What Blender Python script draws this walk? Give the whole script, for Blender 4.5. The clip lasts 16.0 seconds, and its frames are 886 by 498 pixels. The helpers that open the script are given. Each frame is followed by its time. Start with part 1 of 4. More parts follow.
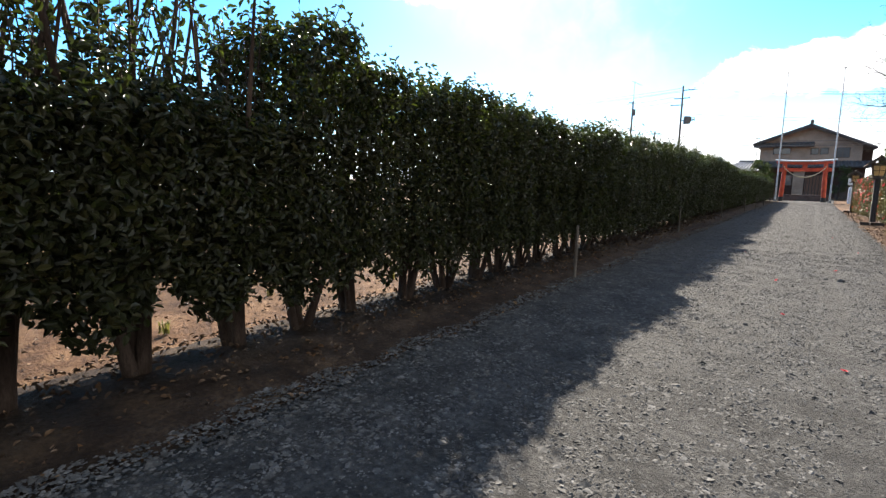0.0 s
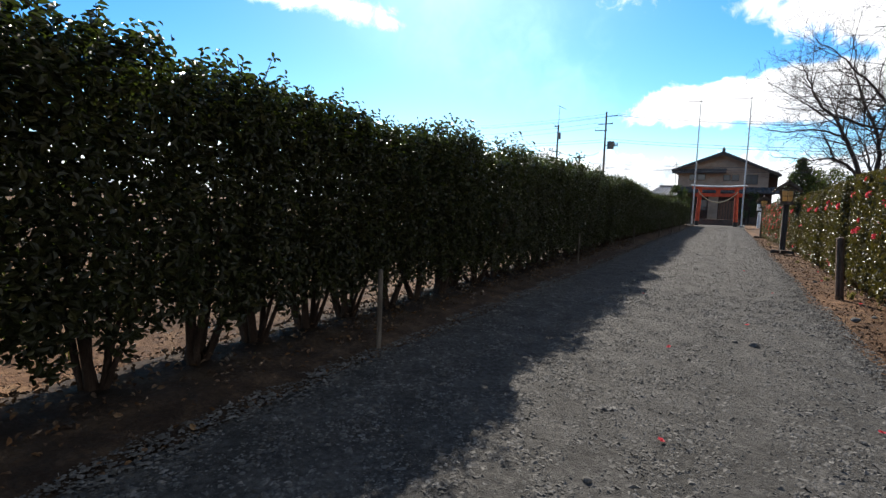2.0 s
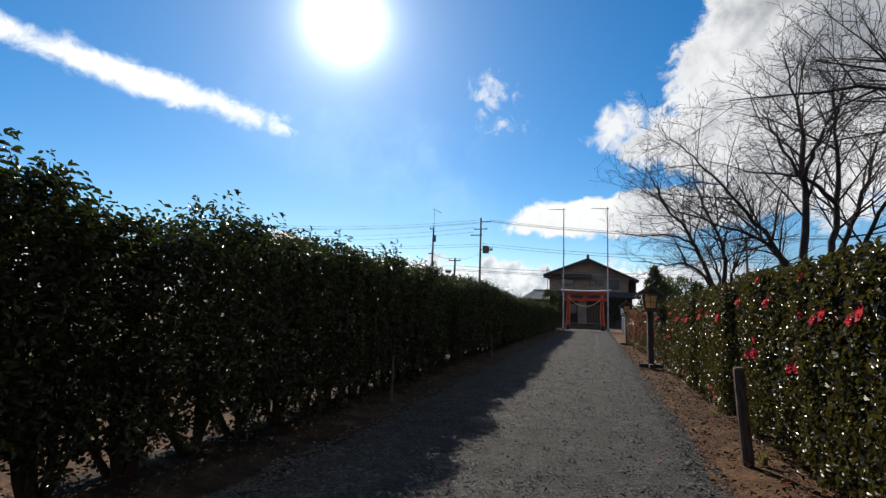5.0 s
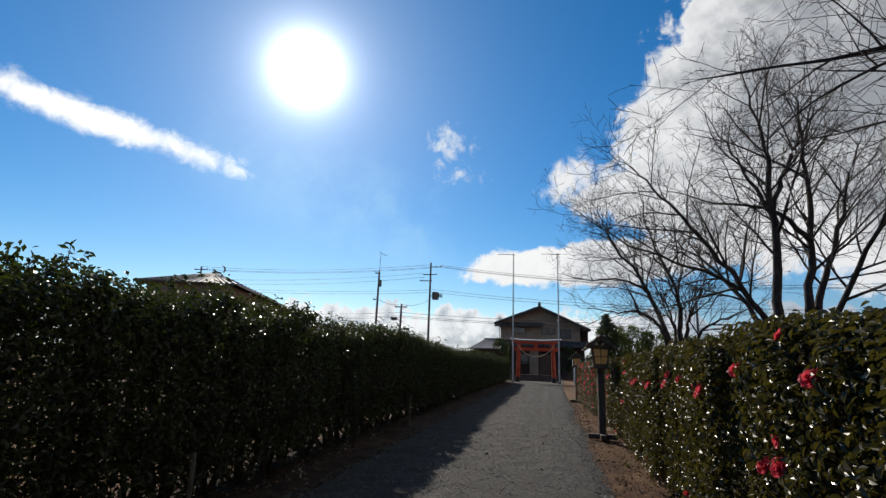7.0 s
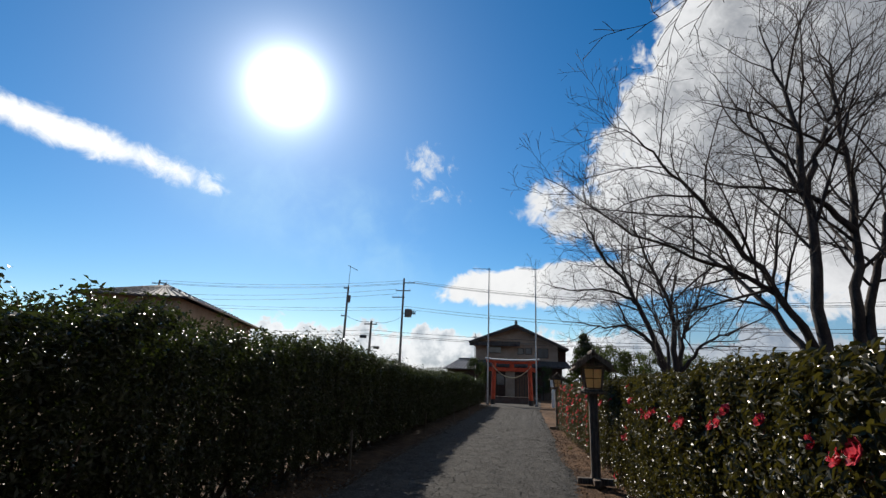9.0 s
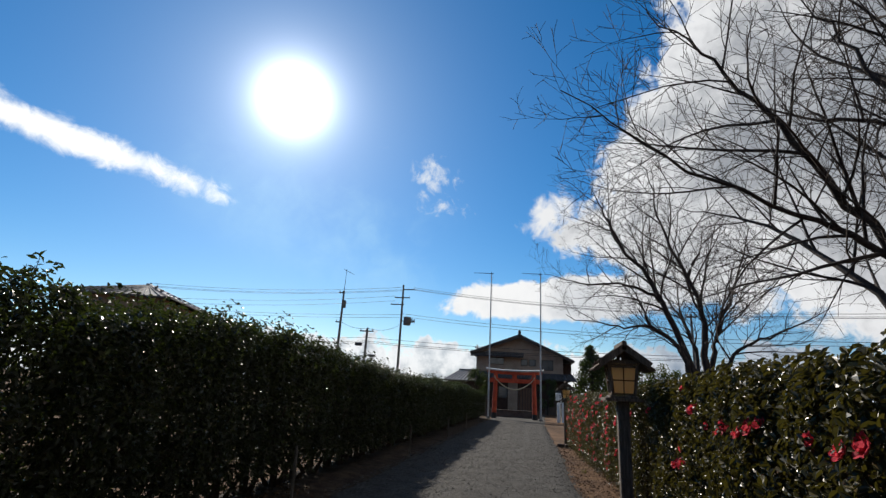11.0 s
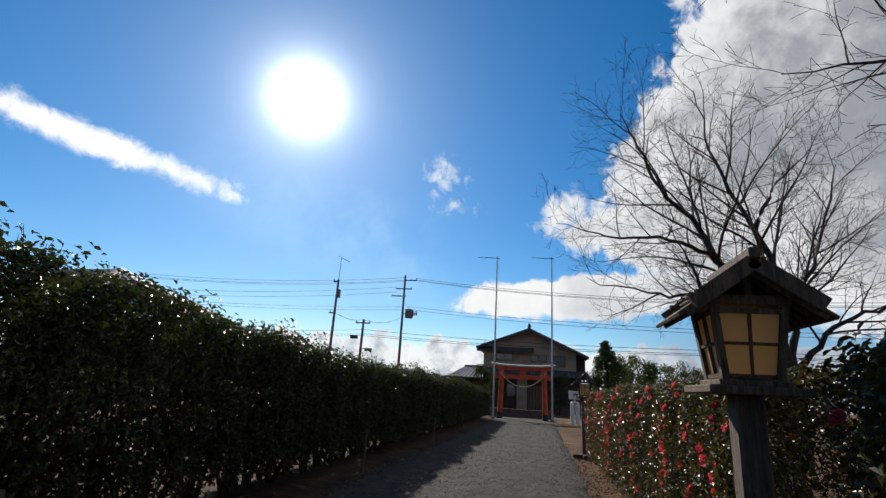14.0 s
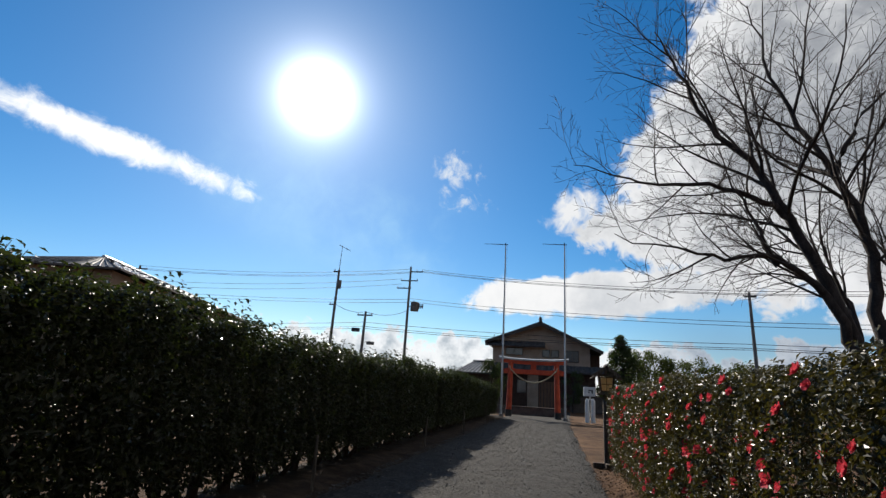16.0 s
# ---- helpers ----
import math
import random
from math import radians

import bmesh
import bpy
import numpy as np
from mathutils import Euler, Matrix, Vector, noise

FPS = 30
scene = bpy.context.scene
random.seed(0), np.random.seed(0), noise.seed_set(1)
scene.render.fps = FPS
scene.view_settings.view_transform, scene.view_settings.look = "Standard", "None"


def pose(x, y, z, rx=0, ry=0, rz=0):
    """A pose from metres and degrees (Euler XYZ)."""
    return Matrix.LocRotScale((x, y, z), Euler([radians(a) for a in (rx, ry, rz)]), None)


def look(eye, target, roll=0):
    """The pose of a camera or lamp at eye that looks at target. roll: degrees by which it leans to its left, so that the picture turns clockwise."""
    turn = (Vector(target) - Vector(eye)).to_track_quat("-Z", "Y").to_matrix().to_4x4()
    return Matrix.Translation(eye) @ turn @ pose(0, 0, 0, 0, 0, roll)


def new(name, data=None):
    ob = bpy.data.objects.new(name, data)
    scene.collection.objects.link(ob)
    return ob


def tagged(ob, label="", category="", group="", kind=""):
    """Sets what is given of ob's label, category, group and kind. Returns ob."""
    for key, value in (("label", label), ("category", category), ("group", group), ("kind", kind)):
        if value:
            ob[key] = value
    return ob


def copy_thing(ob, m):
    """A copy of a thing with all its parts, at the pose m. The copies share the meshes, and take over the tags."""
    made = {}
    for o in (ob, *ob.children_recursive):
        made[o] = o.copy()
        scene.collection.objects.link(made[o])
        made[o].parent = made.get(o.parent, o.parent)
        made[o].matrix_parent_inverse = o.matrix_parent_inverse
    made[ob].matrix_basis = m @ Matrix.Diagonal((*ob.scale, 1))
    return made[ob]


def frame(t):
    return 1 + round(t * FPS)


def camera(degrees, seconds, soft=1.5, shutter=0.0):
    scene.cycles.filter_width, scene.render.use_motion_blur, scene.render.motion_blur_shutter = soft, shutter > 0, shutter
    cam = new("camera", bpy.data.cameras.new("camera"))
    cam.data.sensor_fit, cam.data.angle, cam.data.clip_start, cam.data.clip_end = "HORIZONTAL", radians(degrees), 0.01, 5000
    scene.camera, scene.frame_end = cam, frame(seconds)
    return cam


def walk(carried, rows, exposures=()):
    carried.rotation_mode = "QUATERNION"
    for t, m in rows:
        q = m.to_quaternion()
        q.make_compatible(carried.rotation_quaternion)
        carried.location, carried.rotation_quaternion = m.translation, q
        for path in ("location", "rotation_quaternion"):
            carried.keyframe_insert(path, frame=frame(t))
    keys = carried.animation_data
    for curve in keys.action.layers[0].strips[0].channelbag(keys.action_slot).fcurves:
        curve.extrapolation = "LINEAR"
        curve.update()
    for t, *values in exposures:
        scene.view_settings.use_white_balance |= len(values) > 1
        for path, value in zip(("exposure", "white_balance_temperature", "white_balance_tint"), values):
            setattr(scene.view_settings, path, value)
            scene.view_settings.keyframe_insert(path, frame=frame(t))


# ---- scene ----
cam = camera(83.4, 16.0, soft=1.4)
PATH = [
    (0, (-0.234, -1.194, 1.234), (-1.407, 0.402, 0.957), 0.9),
    (0.5, (-0.262, -0.487, 1.206), (-1.398, 1.136, 0.936), 1.0),
    (1, (-0.214, 0.234, 1.175), (-1.294, 1.9, 0.932), 1.3),
    (1.5, (-0.165, 0.923, 1.206), (-1.184, 2.631, 0.998), 1.5),
    (2, (-0.134, 1.596, 1.255), (-1.115, 3.328, 1.065), 1.7),
    (2.5, (-0.08, 2.206, 1.279), (-1.026, 3.961, 1.116), 1.7),
    (3, (-0.076, 2.788, 1.279), (-0.99, 4.562, 1.15), 1.8),
    (3.5, (-0.046, 3.409, 1.325), (-0.876, 5.228, 1.278), 1.8),
    (4, (-0.007, 4.055, 1.37), (-0.763, 5.906, 1.389), 1.8),
    (4.5, (0.039, 4.653, 1.399), (-0.65, 6.529, 1.488), 1.9),
    (5, (0.022, 5.273, 1.387), (-0.567, 7.17, 1.621), 1.9),
    (7.5, (0.362, 8.521, 1.603), (-0.042, 10.429, 2.046), 2.1),
    (8, (0.35, 9.094, 1.594), (-0.03, 11.001, 2.064), 2.1),
    (8.5, (0.318, 9.712, 1.632), (-0.031, 11.62, 2.119), 2.0),
    (9, (0.258, 10.286, 1.616), (-0.072, 12.193, 2.121), 2.1),
    (11.5, (0.217, 13.243, 1.426), (-0.135, 15.132, 1.98), 3.2),
    (12, (0.277, 13.9, 1.403), (-0.081, 15.789, 1.954), 3.3),
    (12.5, (0.335, 14.67, 1.386), (-0.035, 16.557, 1.935), 3.5),
    (13, (0.349, 15.227, 1.401), (-0.029, 17.113, 1.946), 3.4),
    (13.5, (0.317, 15.9, 1.392), (-0.07, 17.785, 1.937), 3.5),
    (14, (0.311, 16.552, 1.39), (-0.08, 18.437, 1.935), 3.4),
    (14.5, (0.271, 17.242, 1.392), (-0.135, 19.125, 1.933), 3.3),
    (15, (0.272, 17.81, 1.365), (-0.142, 19.692, 1.9), 3.3),
    (15.5, (0.303, 18.418, 1.372), (-0.123, 20.299, 1.902), 3.5),
    (16, (0.297, 18.962, 1.357), (-0.138, 20.841, 1.887), 3.6),
]
EXPOSURES = [(0, 1.95, 6650, 10), (1.0, 1.55, 6550, 10), (2.5, 1.02, 6500, 10), (3.5, 0.65, 6500, 10), (5.0, 0.45, 6500, 10), (7.5, 0.32, 6500, 10), (16.0, 0.36, 6500, 10)]
walk(cam, [(t, look(eye, target, roll)) for t, eye, target, roll in PATH], EXPOSURES)

# ---- sky and sun ----
SUN_AZ, SUN_EL = -30.0, 30.4
SUN_DIR = Vector((math.sin(radians(SUN_AZ)) * math.cos(radians(SUN_EL)), math.cos(radians(SUN_AZ)) * math.cos(radians(SUN_EL)), math.sin(radians(SUN_EL))))
SKY_STRENGTH = 0.05
SUN_STRENGTH = 5.0

sun = new("sun", bpy.data.lights.new("sun", "SUN"))
sun.data.energy = SUN_STRENGTH
sun.data.angle = radians(0.5)
sun.data.color = (1.0, 0.91, 0.79)
sun.matrix_world = look(tuple(SUN_DIR * 60), (0, 0, 0))

world = bpy.data.worlds.new("winter_sky")
scene.world = world
world.use_nodes = True
WT = world.node_tree
WT.nodes.clear()


class Net:
    """Short hand for chains of math nodes in one node tree."""

    def __init__(self, tree):
        self.tree = tree

    def put(self, socket, value):
        if isinstance(value, bpy.types.NodeSocket):
            self.tree.links.new(value, socket)
        else:
            socket.default_value = value

    def math(self, op, a, b=0.0, c=0.0, clamp=False):
        n = self.tree.nodes.new("ShaderNodeMath")
        n.operation, n.use_clamp = op, clamp
        for s, v in zip(n.inputs, (a, b, c)):
            self.put(s, v)
        return n.outputs[0]

    def add(self, a, b):
        return self.math("ADD", a, b)

    def sub(self, a, b):
        return self.math("SUBTRACT", a, b)

    def mul(self, a, b):
        return self.math("MULTIPLY", a, b)

    def step(self, x, lo, hi, out0=0.0, out1=1.0):
        n = self.tree.nodes.new("ShaderNodeMapRange")
        n.interpolation_type = "SMOOTHSTEP"
        for s, v in zip(n.inputs, (x, lo, hi, out0, out1)):
            self.put(s, v)
        return n.outputs[0]

    def noise(self, vector, scale, detail=4.0, rough=0.55, distortion=0.0):
        n = self.tree.nodes.new("ShaderNodeTexNoise")
        self.put(n.inputs["Vector"], vector)
        n.inputs["Scale"].default_value, n.inputs["Detail"].default_value = scale, detail
        n.inputs["Roughness"].default_value, n.inputs["Distortion"].default_value = rough, distortion
        return n.outputs["Fac"]

    def mix(self, f, a, b, kind="MIX"):
        n = self.tree.nodes.new("ShaderNodeMix")
        n.data_type, n.blend_type = "RGBA", kind
        self.put(n.inputs[0], f)
        for s, v in ((n.inputs[6], a), (n.inputs[7], b)):
            self.put(s, (*v, 1) if isinstance(v, tuple) and len(v) == 3 else v)
        return n.outputs[2]

    def ramp(self, f, stops):
        n = self.tree.nodes.new("ShaderNodeValToRGB")
        self.put(n.inputs[0], f)
        while len(n.color_ramp.elements) < len(stops):
            n.color_ramp.elements.new(0.5)
        for e, (p, c) in zip(n.color_ramp.elements, stops):
            e.position, e.color = p, (*c, 1)
        return n.outputs[0]


W = Net(WT)
sky = WT.nodes.new("ShaderNodeTexSky")
sky.sky_type, sky.sun_disc = "NISHITA", False
sky.sun_elevation, sky.sun_rotation = radians(SUN_EL), radians(SUN_AZ)
sky.air_density, sky.dust_density, sky.ozone_density, sky.altitude = 1.0, 0.15, 3.0, 300
hsv = WT.nodes.new("ShaderNodeHueSaturation")
hsv.inputs["Saturation"].default_value = 1.39
hsv.inputs["Value"].default_value = 1.62
WT.links.new(sky.outputs[0], hsv.inputs["Color"])
way = WT.nodes.new("ShaderNodeTexCoord").outputs["Generated"]
split = WT.nodes.new("ShaderNodeSeparateXYZ")
WT.links.new(way, split.inputs[0])
az = W.mul(W.math("ARCTAN2", split.outputs[0], split.outputs[1]), 180 / math.pi)
el = W.mul(W.math("ARCSINE", split.outputs[2]), 180 / math.pi)
puff = W.sub(W.noise(way, 9.0, 7.0, 0.6), 0.5)
wisp = W.sub(W.noise(way, 22.0, 6.0, 0.62, 0.6), 0.5)
soft = W.sub(W.noise(way, 3.2, 5.0, 0.55), 0.5)


def blob(a0, e0, ra, re, slope, rough, wispy):
    """An elliptic cloud round azimuth a0 and height e0, tilted by slope, with a torn edge."""
    da, de = W.sub(az, a0), W.sub(W.sub(el, e0), W.mul(W.sub(az, a0), slope))
    r = W.math("SQRT", W.add(W.math("POWER", W.mul(da, 1 / ra), 2.0), W.math("POWER", W.mul(de, 1 / re), 2.0)))
    return W.add(W.add(W.sub(1.0, r), W.mul(puff, rough)), W.mul(wisp, wispy))


def cover(parts):
    total = parts[0]
    for p in parts[1:]:
        total = W.math("MAXIMUM", total, p)
    return total


streak = W.step(blob(-51.5, 21.05, 19.0, 1.8, -0.108, 1.1, 1.3), 0.0, 0.7)
lens_cloud = W.step(blob(6.4, 10.9, 15.6, 2.75, 0.05, 1.0, 0.9), 0.0, 0.24)
tufts = W.step(blob(-12.2, 23.2, 6.2, 3.6, -0.55, 3.4, 4.2), 0.35, 1.5, 0.0, 0.8)
fringe = W.step(blob(2.2, 20.3, 4.0, 3.2, 0.4, 2.0, 1.4), 0.1, 0.7)
edge = W.sub(az, W.add(W.mul(W.sub(el, 18.0), 0.60), 3.4))
floor_line = W.mul(W.add(W.sub(el, 16.5), W.mul(W.sub(az, 2.5), 0.40)), 1.3)
bank = W.add(W.math("MINIMUM", edge, floor_line), W.add(W.mul(puff, 16.0), W.mul(wisp, 6.0)))
bank_cover = W.step(W.add(bank, W.mul(wisp, 5.0)), -0.3, 2.6)
heap = W.sub(W.noise(way, 26.0, 7.0, 0.58), 0.5)
low = W.add(W.add(W.sub(W.add(5.4, W.mul(soft, 4.0)), el), W.mul(puff, 5.0)), W.mul(heap, 7.0))
low_cover = W.step(low, 0.0, 0.8, 0.0, 0.95)
veil = W.mul(W.step(W.add(soft, W.mul(wisp, 0.3)), -0.10, 0.26), W.step(blob(-22.0, 17.0, 26.0, 10.0, -0.25, 0.5, 0.0), 0.0, 0.9, 0.0, 0.48))

theta = W.mul(W.math("ARCCOSINE", W.add(W.add(W.mul(split.outputs[0], SUN_DIR.x), W.mul(split.outputs[1], SUN_DIR.y)), W.mul(split.outputs[2], SUN_DIR.z))), 180 / math.pi)
disc = W.mul(W.math("EXPONENT", W.mul(theta, -1 / 1.35)), 150.0)
halo_near = W.mul(W.math("EXPONENT", W.mul(theta, -1 / 3.2)), 9.5)
halo_wide = W.mul(W.math("EXPONENT", W.mul(theta, -1 / 14.0)), 2.9)

shade = W.step(W.add(W.add(W.mul(bank, 0.035), W.mul(puff, 1.3)), W.mul(wisp, 0.5)), -0.05, 0.85)
bank_colour = W.mix(shade, (13.2, 13.3, 13.5), (5.0, 5.3, 5.8))
low_colour = W.mix(W.step(W.add(W.add(W.mul(heap, 1.5), W.mul(wisp, 0.6)), W.mul(low, 0.10)), -0.05, 0.75), (14.4, 14.5, 14.8), (6.2, 7.0, 8.0))
c = W.mix(veil, hsv.outputs[0], (7.4, 12.0, 15.0))
under_bank = W.mul(W.step(az, 4.0, 18.0), W.step(W.add(el, W.mul(soft, 6.0)), 10.5, 5.0, 0.0, 1.0))
low_colour = W.mix(W.mul(under_bank, 0.75), low_colour, W.mix(W.step(heap, -0.2, 0.2), (6.6, 7.4, 8.6), (2.9, 3.9, 5.4)))
c = W.mix(W.mul(under_bank, 0.45), c, (2.4, 4.2, 7.0))
c = W.mix(low_cover, c, low_colour)
c = W.mix(lens_cloud, c, W.mix(W.step(W.add(puff, W.mul(W.sub(az, 4.0), 0.02)), -0.15, 0.35), (14.6, 14.6, 14.6), (9.2, 9.6, 10.2)))
c = W.mix(W.math("MAXIMUM", bank_cover, fringe), c, bank_colour)
c = W.mix(tufts, c, (13.0, 13.3, 13.6))
c = W.mix(streak, c, (17.0, 17.0, 16.8))
glow = WT.nodes.new("ShaderNodeCombineColor")
for i, (near_tint, wide_tint) in enumerate(((0.96, 0.62), (0.99, 0.94), (1.0, 1.0))):
    W.put(glow.inputs[i], W.add(disc, W.add(W.mul(halo_near, near_tint), W.mul(halo_wide, wide_tint))))
c = W.mix(1.0, c, glow.outputs[0], "ADD")
background = WT.nodes.new("ShaderNodeBackground")
background.inputs[1].default_value = SKY_STRENGTH
WT.links.new(c, background.inputs[0])
WT.links.new(background.outputs[0], WT.nodes.new("ShaderNodeOutputWorld").inputs[0])


# ---- materials ----
def surface(name, stops, scale=6.0, rough=0.8, bump=0.0, bump_scale=40.0, metal=0.0, spec=0.3, per_piece=0.0, islands=False, stretch=(1, 1, 1), patch=0.0):
    """A worn surface: a colour ramp over noise at two scales, with relief. per_piece: how far pieces differ in brightness."""
    m = bpy.data.materials.new(name)
    m.use_nodes = True
    tree = m.node_tree
    bsdf = tree.nodes["Principled BSDF"]
    n = Net(tree)
    co = tree.nodes.new("ShaderNodeTexCoord").outputs["Object"]
    mp = tree.nodes.new("ShaderNodeMapping")
    mp.inputs["Scale"].default_value = stretch
    tree.links.new(co, mp.inputs["Vector"])
    co = mp.outputs[0]
    f = n.add(n.mul(n.noise(co, scale, 6.0, 0.6), 0.65), n.mul(n.noise(co, scale * 9, 3.0, 0.6), 0.35))
    colour = n.ramp(n.step(f, 0.3, 0.7), stops)
    if patch:
        big = n.step(n.noise(co, scale * 0.12, 3.0), 0.35, 0.65, 1.0 - patch, 1.0 + patch * 0.5)
        grey = tree.nodes.new("ShaderNodeCombineColor")
        for i in range(3):
            n.put(grey.inputs[i], big)
        colour = n.mix(1.0, colour, grey.outputs[0], "MULTIPLY")
    if per_piece:
        r = tree.nodes.new("ShaderNodeNewGeometry").outputs["Random Per Island"] if islands else tree.nodes.new("ShaderNodeObjectInfo").outputs["Random"]
        v = tree.nodes.new("ShaderNodeHueSaturation")
        tree.links.new(colour, v.inputs["Color"])
        n.put(v.inputs["Value"], n.add(1.0 - per_piece, n.mul(r, 2 * per_piece)))
        n.put(v.inputs["Saturation"], n.add(0.8, n.mul(n.math("FRACT", n.mul(r, 7.31)), 0.4)))
        colour = v.outputs[0]
    tree.links.new(colour, bsdf.inputs["Base Color"])
    n.put(bsdf.inputs["Roughness"], n.add(rough - 0.08, n.mul(f, 0.16)))
    bsdf.inputs["Metallic"].default_value = metal
    bsdf.inputs["Specular IOR Level"].default_value = spec
    if bump:
        b = tree.nodes.new("ShaderNodeBump")
        b.inputs["Strength"].default_value, b.inputs["Distance"].default_value = 0.9, bump
        n.put(b.inputs["Height"], n.add(n.noise(co, bump_scale, 4.0, 0.65), n.mul(n.noise(co, bump_scale * 0.2, 2.0), 1.0)))
        tree.links.new(b.outputs[0], bsdf.inputs["Normal"])
    return m


def leafy(name, stops, rough=0.3, lets=0.25, spec=0.5, glow_colour=(0.16, 0.24, 0.03)):
    """Leaves: every leaf its own shade, glossy above, some light passing through."""
    m = bpy.data.materials.new(name)
    m.use_nodes = True
    tree = m.node_tree
    bsdf = tree.nodes["Principled BSDF"]
    n = Net(tree)
    r = tree.nodes.new("ShaderNodeNewGeometry").outputs["Random Per Island"]
    co = tree.nodes.new("ShaderNodeTexCoord").outputs["Object"]
    colour = n.ramp(n.add(n.mul(r, 0.7), n.mul(n.noise(co, 3.0, 3.0), 0.3)), stops)
    tree.links.new(colour, bsdf.inputs["Base Color"])
    n.put(bsdf.inputs["Roughness"], n.add(rough, n.mul(n.math("FRACT", n.mul(r, 13.7)), 0.2)))
    bsdf.inputs["Specular IOR Level"].default_value = spec
    tr = tree.nodes.new("ShaderNodeBsdfTranslucent")
    n.put(tr.inputs["Color"], n.mix(0.6, colour, glow_colour))
    mx = tree.nodes.new("ShaderNodeMixShader")
    mx.inputs[0].default_value = lets
    tree.links.new(bsdf.outputs[0], mx.inputs[1])
    tree.links.new(tr.outputs[0], mx.inputs[2])
    tree.links.new(mx.outputs[0], tree.nodes["Material Output"].inputs[0])
    return m


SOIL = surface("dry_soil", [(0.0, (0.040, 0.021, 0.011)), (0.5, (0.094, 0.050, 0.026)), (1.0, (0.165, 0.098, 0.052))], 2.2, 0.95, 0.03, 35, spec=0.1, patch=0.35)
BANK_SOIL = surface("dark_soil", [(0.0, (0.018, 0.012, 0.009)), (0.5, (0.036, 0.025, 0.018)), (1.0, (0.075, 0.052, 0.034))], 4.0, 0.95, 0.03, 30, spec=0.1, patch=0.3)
GRAVEL = surface("grey_gravel", [(0.0, (0.020, 0.0195, 0.019)), (0.45, (0.037, 0.036, 0.034)), (1.0, (0.070, 0.0675, 0.063))], 22.0, 0.95, 0.012, 90, spec=0.15, patch=0.3)
STONE = surface("gravel_stone", [(0.0, (0.040, 0.039, 0.037)), (0.6, (0.069, 0.067, 0.063)), (1.0, (0.132, 0.127, 0.119))], 9.0, 0.9, 0, spec=0.2, per_piece=0.42, islands=True)
LITTER = surface("dry_leaf", [(0.0, (0.035, 0.02, 0.011)), (0.5, (0.085, 0.05, 0.028)), (1.0, (0.17, 0.12, 0.075))], 5.0, 0.8, 0, spec=0.2, per_piece=0.5, islands=True)
BARK = surface("shrub_bark", [(0.0, (0.022, 0.014, 0.010)), (0.5, (0.045, 0.030, 0.022)), (1.0, (0.085, 0.060, 0.045))], 12.0, 0.9, 0.012, 60, spec=0.15, stretch=(1, 1, 0.25))
TREE_BARK = surface("tree_bark", [(0.0, (0.022, 0.017, 0.015)), (0.5, (0.044, 0.035, 0.031)), (1.0, (0.085, 0.070, 0.063))], 9.0, 0.85, 0.01, 50, spec=0.2, stretch=(1, 1, 0.4))
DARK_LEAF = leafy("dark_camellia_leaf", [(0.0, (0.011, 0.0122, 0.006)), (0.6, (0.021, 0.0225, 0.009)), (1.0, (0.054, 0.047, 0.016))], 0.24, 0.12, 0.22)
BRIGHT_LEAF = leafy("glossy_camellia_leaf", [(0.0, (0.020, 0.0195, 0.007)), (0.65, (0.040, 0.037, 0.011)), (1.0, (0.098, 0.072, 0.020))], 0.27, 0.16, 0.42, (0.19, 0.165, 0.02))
CONIFER_LEAF = leafy("conifer_needles", [(0.0, (0.018, 0.030, 0.014)), (1.0, (0.055, 0.070, 0.030))], 0.6, 0.15, 0.2)
FAR_LEAF = leafy("far_foliage", [(0.0, (0.03, 0.04, 0.015)), (1.0, (0.085, 0.09, 0.03))], 0.6, 0.2, 0.2)
WEED = leafy("yellow_green_weed", [(0.0, (0.06, 0.065, 0.018)), (1.0, (0.14, 0.125, 0.04))], 0.5, 0.3, 0.25, (0.25, 0.24, 0.05))
PETAL = leafy("pink_red_petal", [(0.0, (0.46, 0.022, 0.045)), (0.5, (0.60, 0.05, 0.08)), (1.0, (0.72, 0.13, 0.16))], 0.5, 0.35, 0.2, (0.8, 0.10, 0.12))
STAMEN = surface("yellow_stamen", [(0.0, (0.5, 0.3, 0.03)), (1.0, (0.75, 0.5, 0.08))], 60, 0.7)
OLD_WOOD = surface("weathered_dark_wood", [(0.0, (0.038, 0.026, 0.018)), (0.5, (0.088, 0.061, 0.043)), (1.0, (0.165, 0.122, 0.090))], 7.0, 0.8, 0.006, 45, spec=0.25, stretch=(6, 6, 0.6), per_piece=0.2)
BROWN_WOOD = surface("brown_post_wood", [(0.0, (0.06, 0.036, 0.023)), (0.5, (0.125, 0.078, 0.052)), (1.0, (0.22, 0.15, 0.105))], 9.0, 0.85, 0.006, 45, spec=0.2, stretch=(5, 5, 0.5))
POST_WOOD = surface("grey_post_wood", [(0.0, (0.045, 0.038, 0.031)), (0.5, (0.09, 0.078, 0.066)), (1.0, (0.16, 0.143, 0.124))], 9.0, 0.85, 0.006, 45, spec=0.2, stretch=(5, 5, 0.5), per_piece=0.2)
SHOJI = leafy("amber_lantern_panel", [(0.0, (0.70, 0.60, 0.41)), (1.0, (0.80, 0.71, 0.51))], 0.6, 0.8, 0.1, (0.84, 0.70, 0.46))
VERMILION = surface("vermilion_paint", [(0.0, (0.29, 0.034, 0.015)), (0.5, (0.43, 0.056, 0.021)), (1.0, (0.53, 0.088, 0.032))], 3.0, 0.6, 0.002, 30, spec=0.3, patch=0.15)
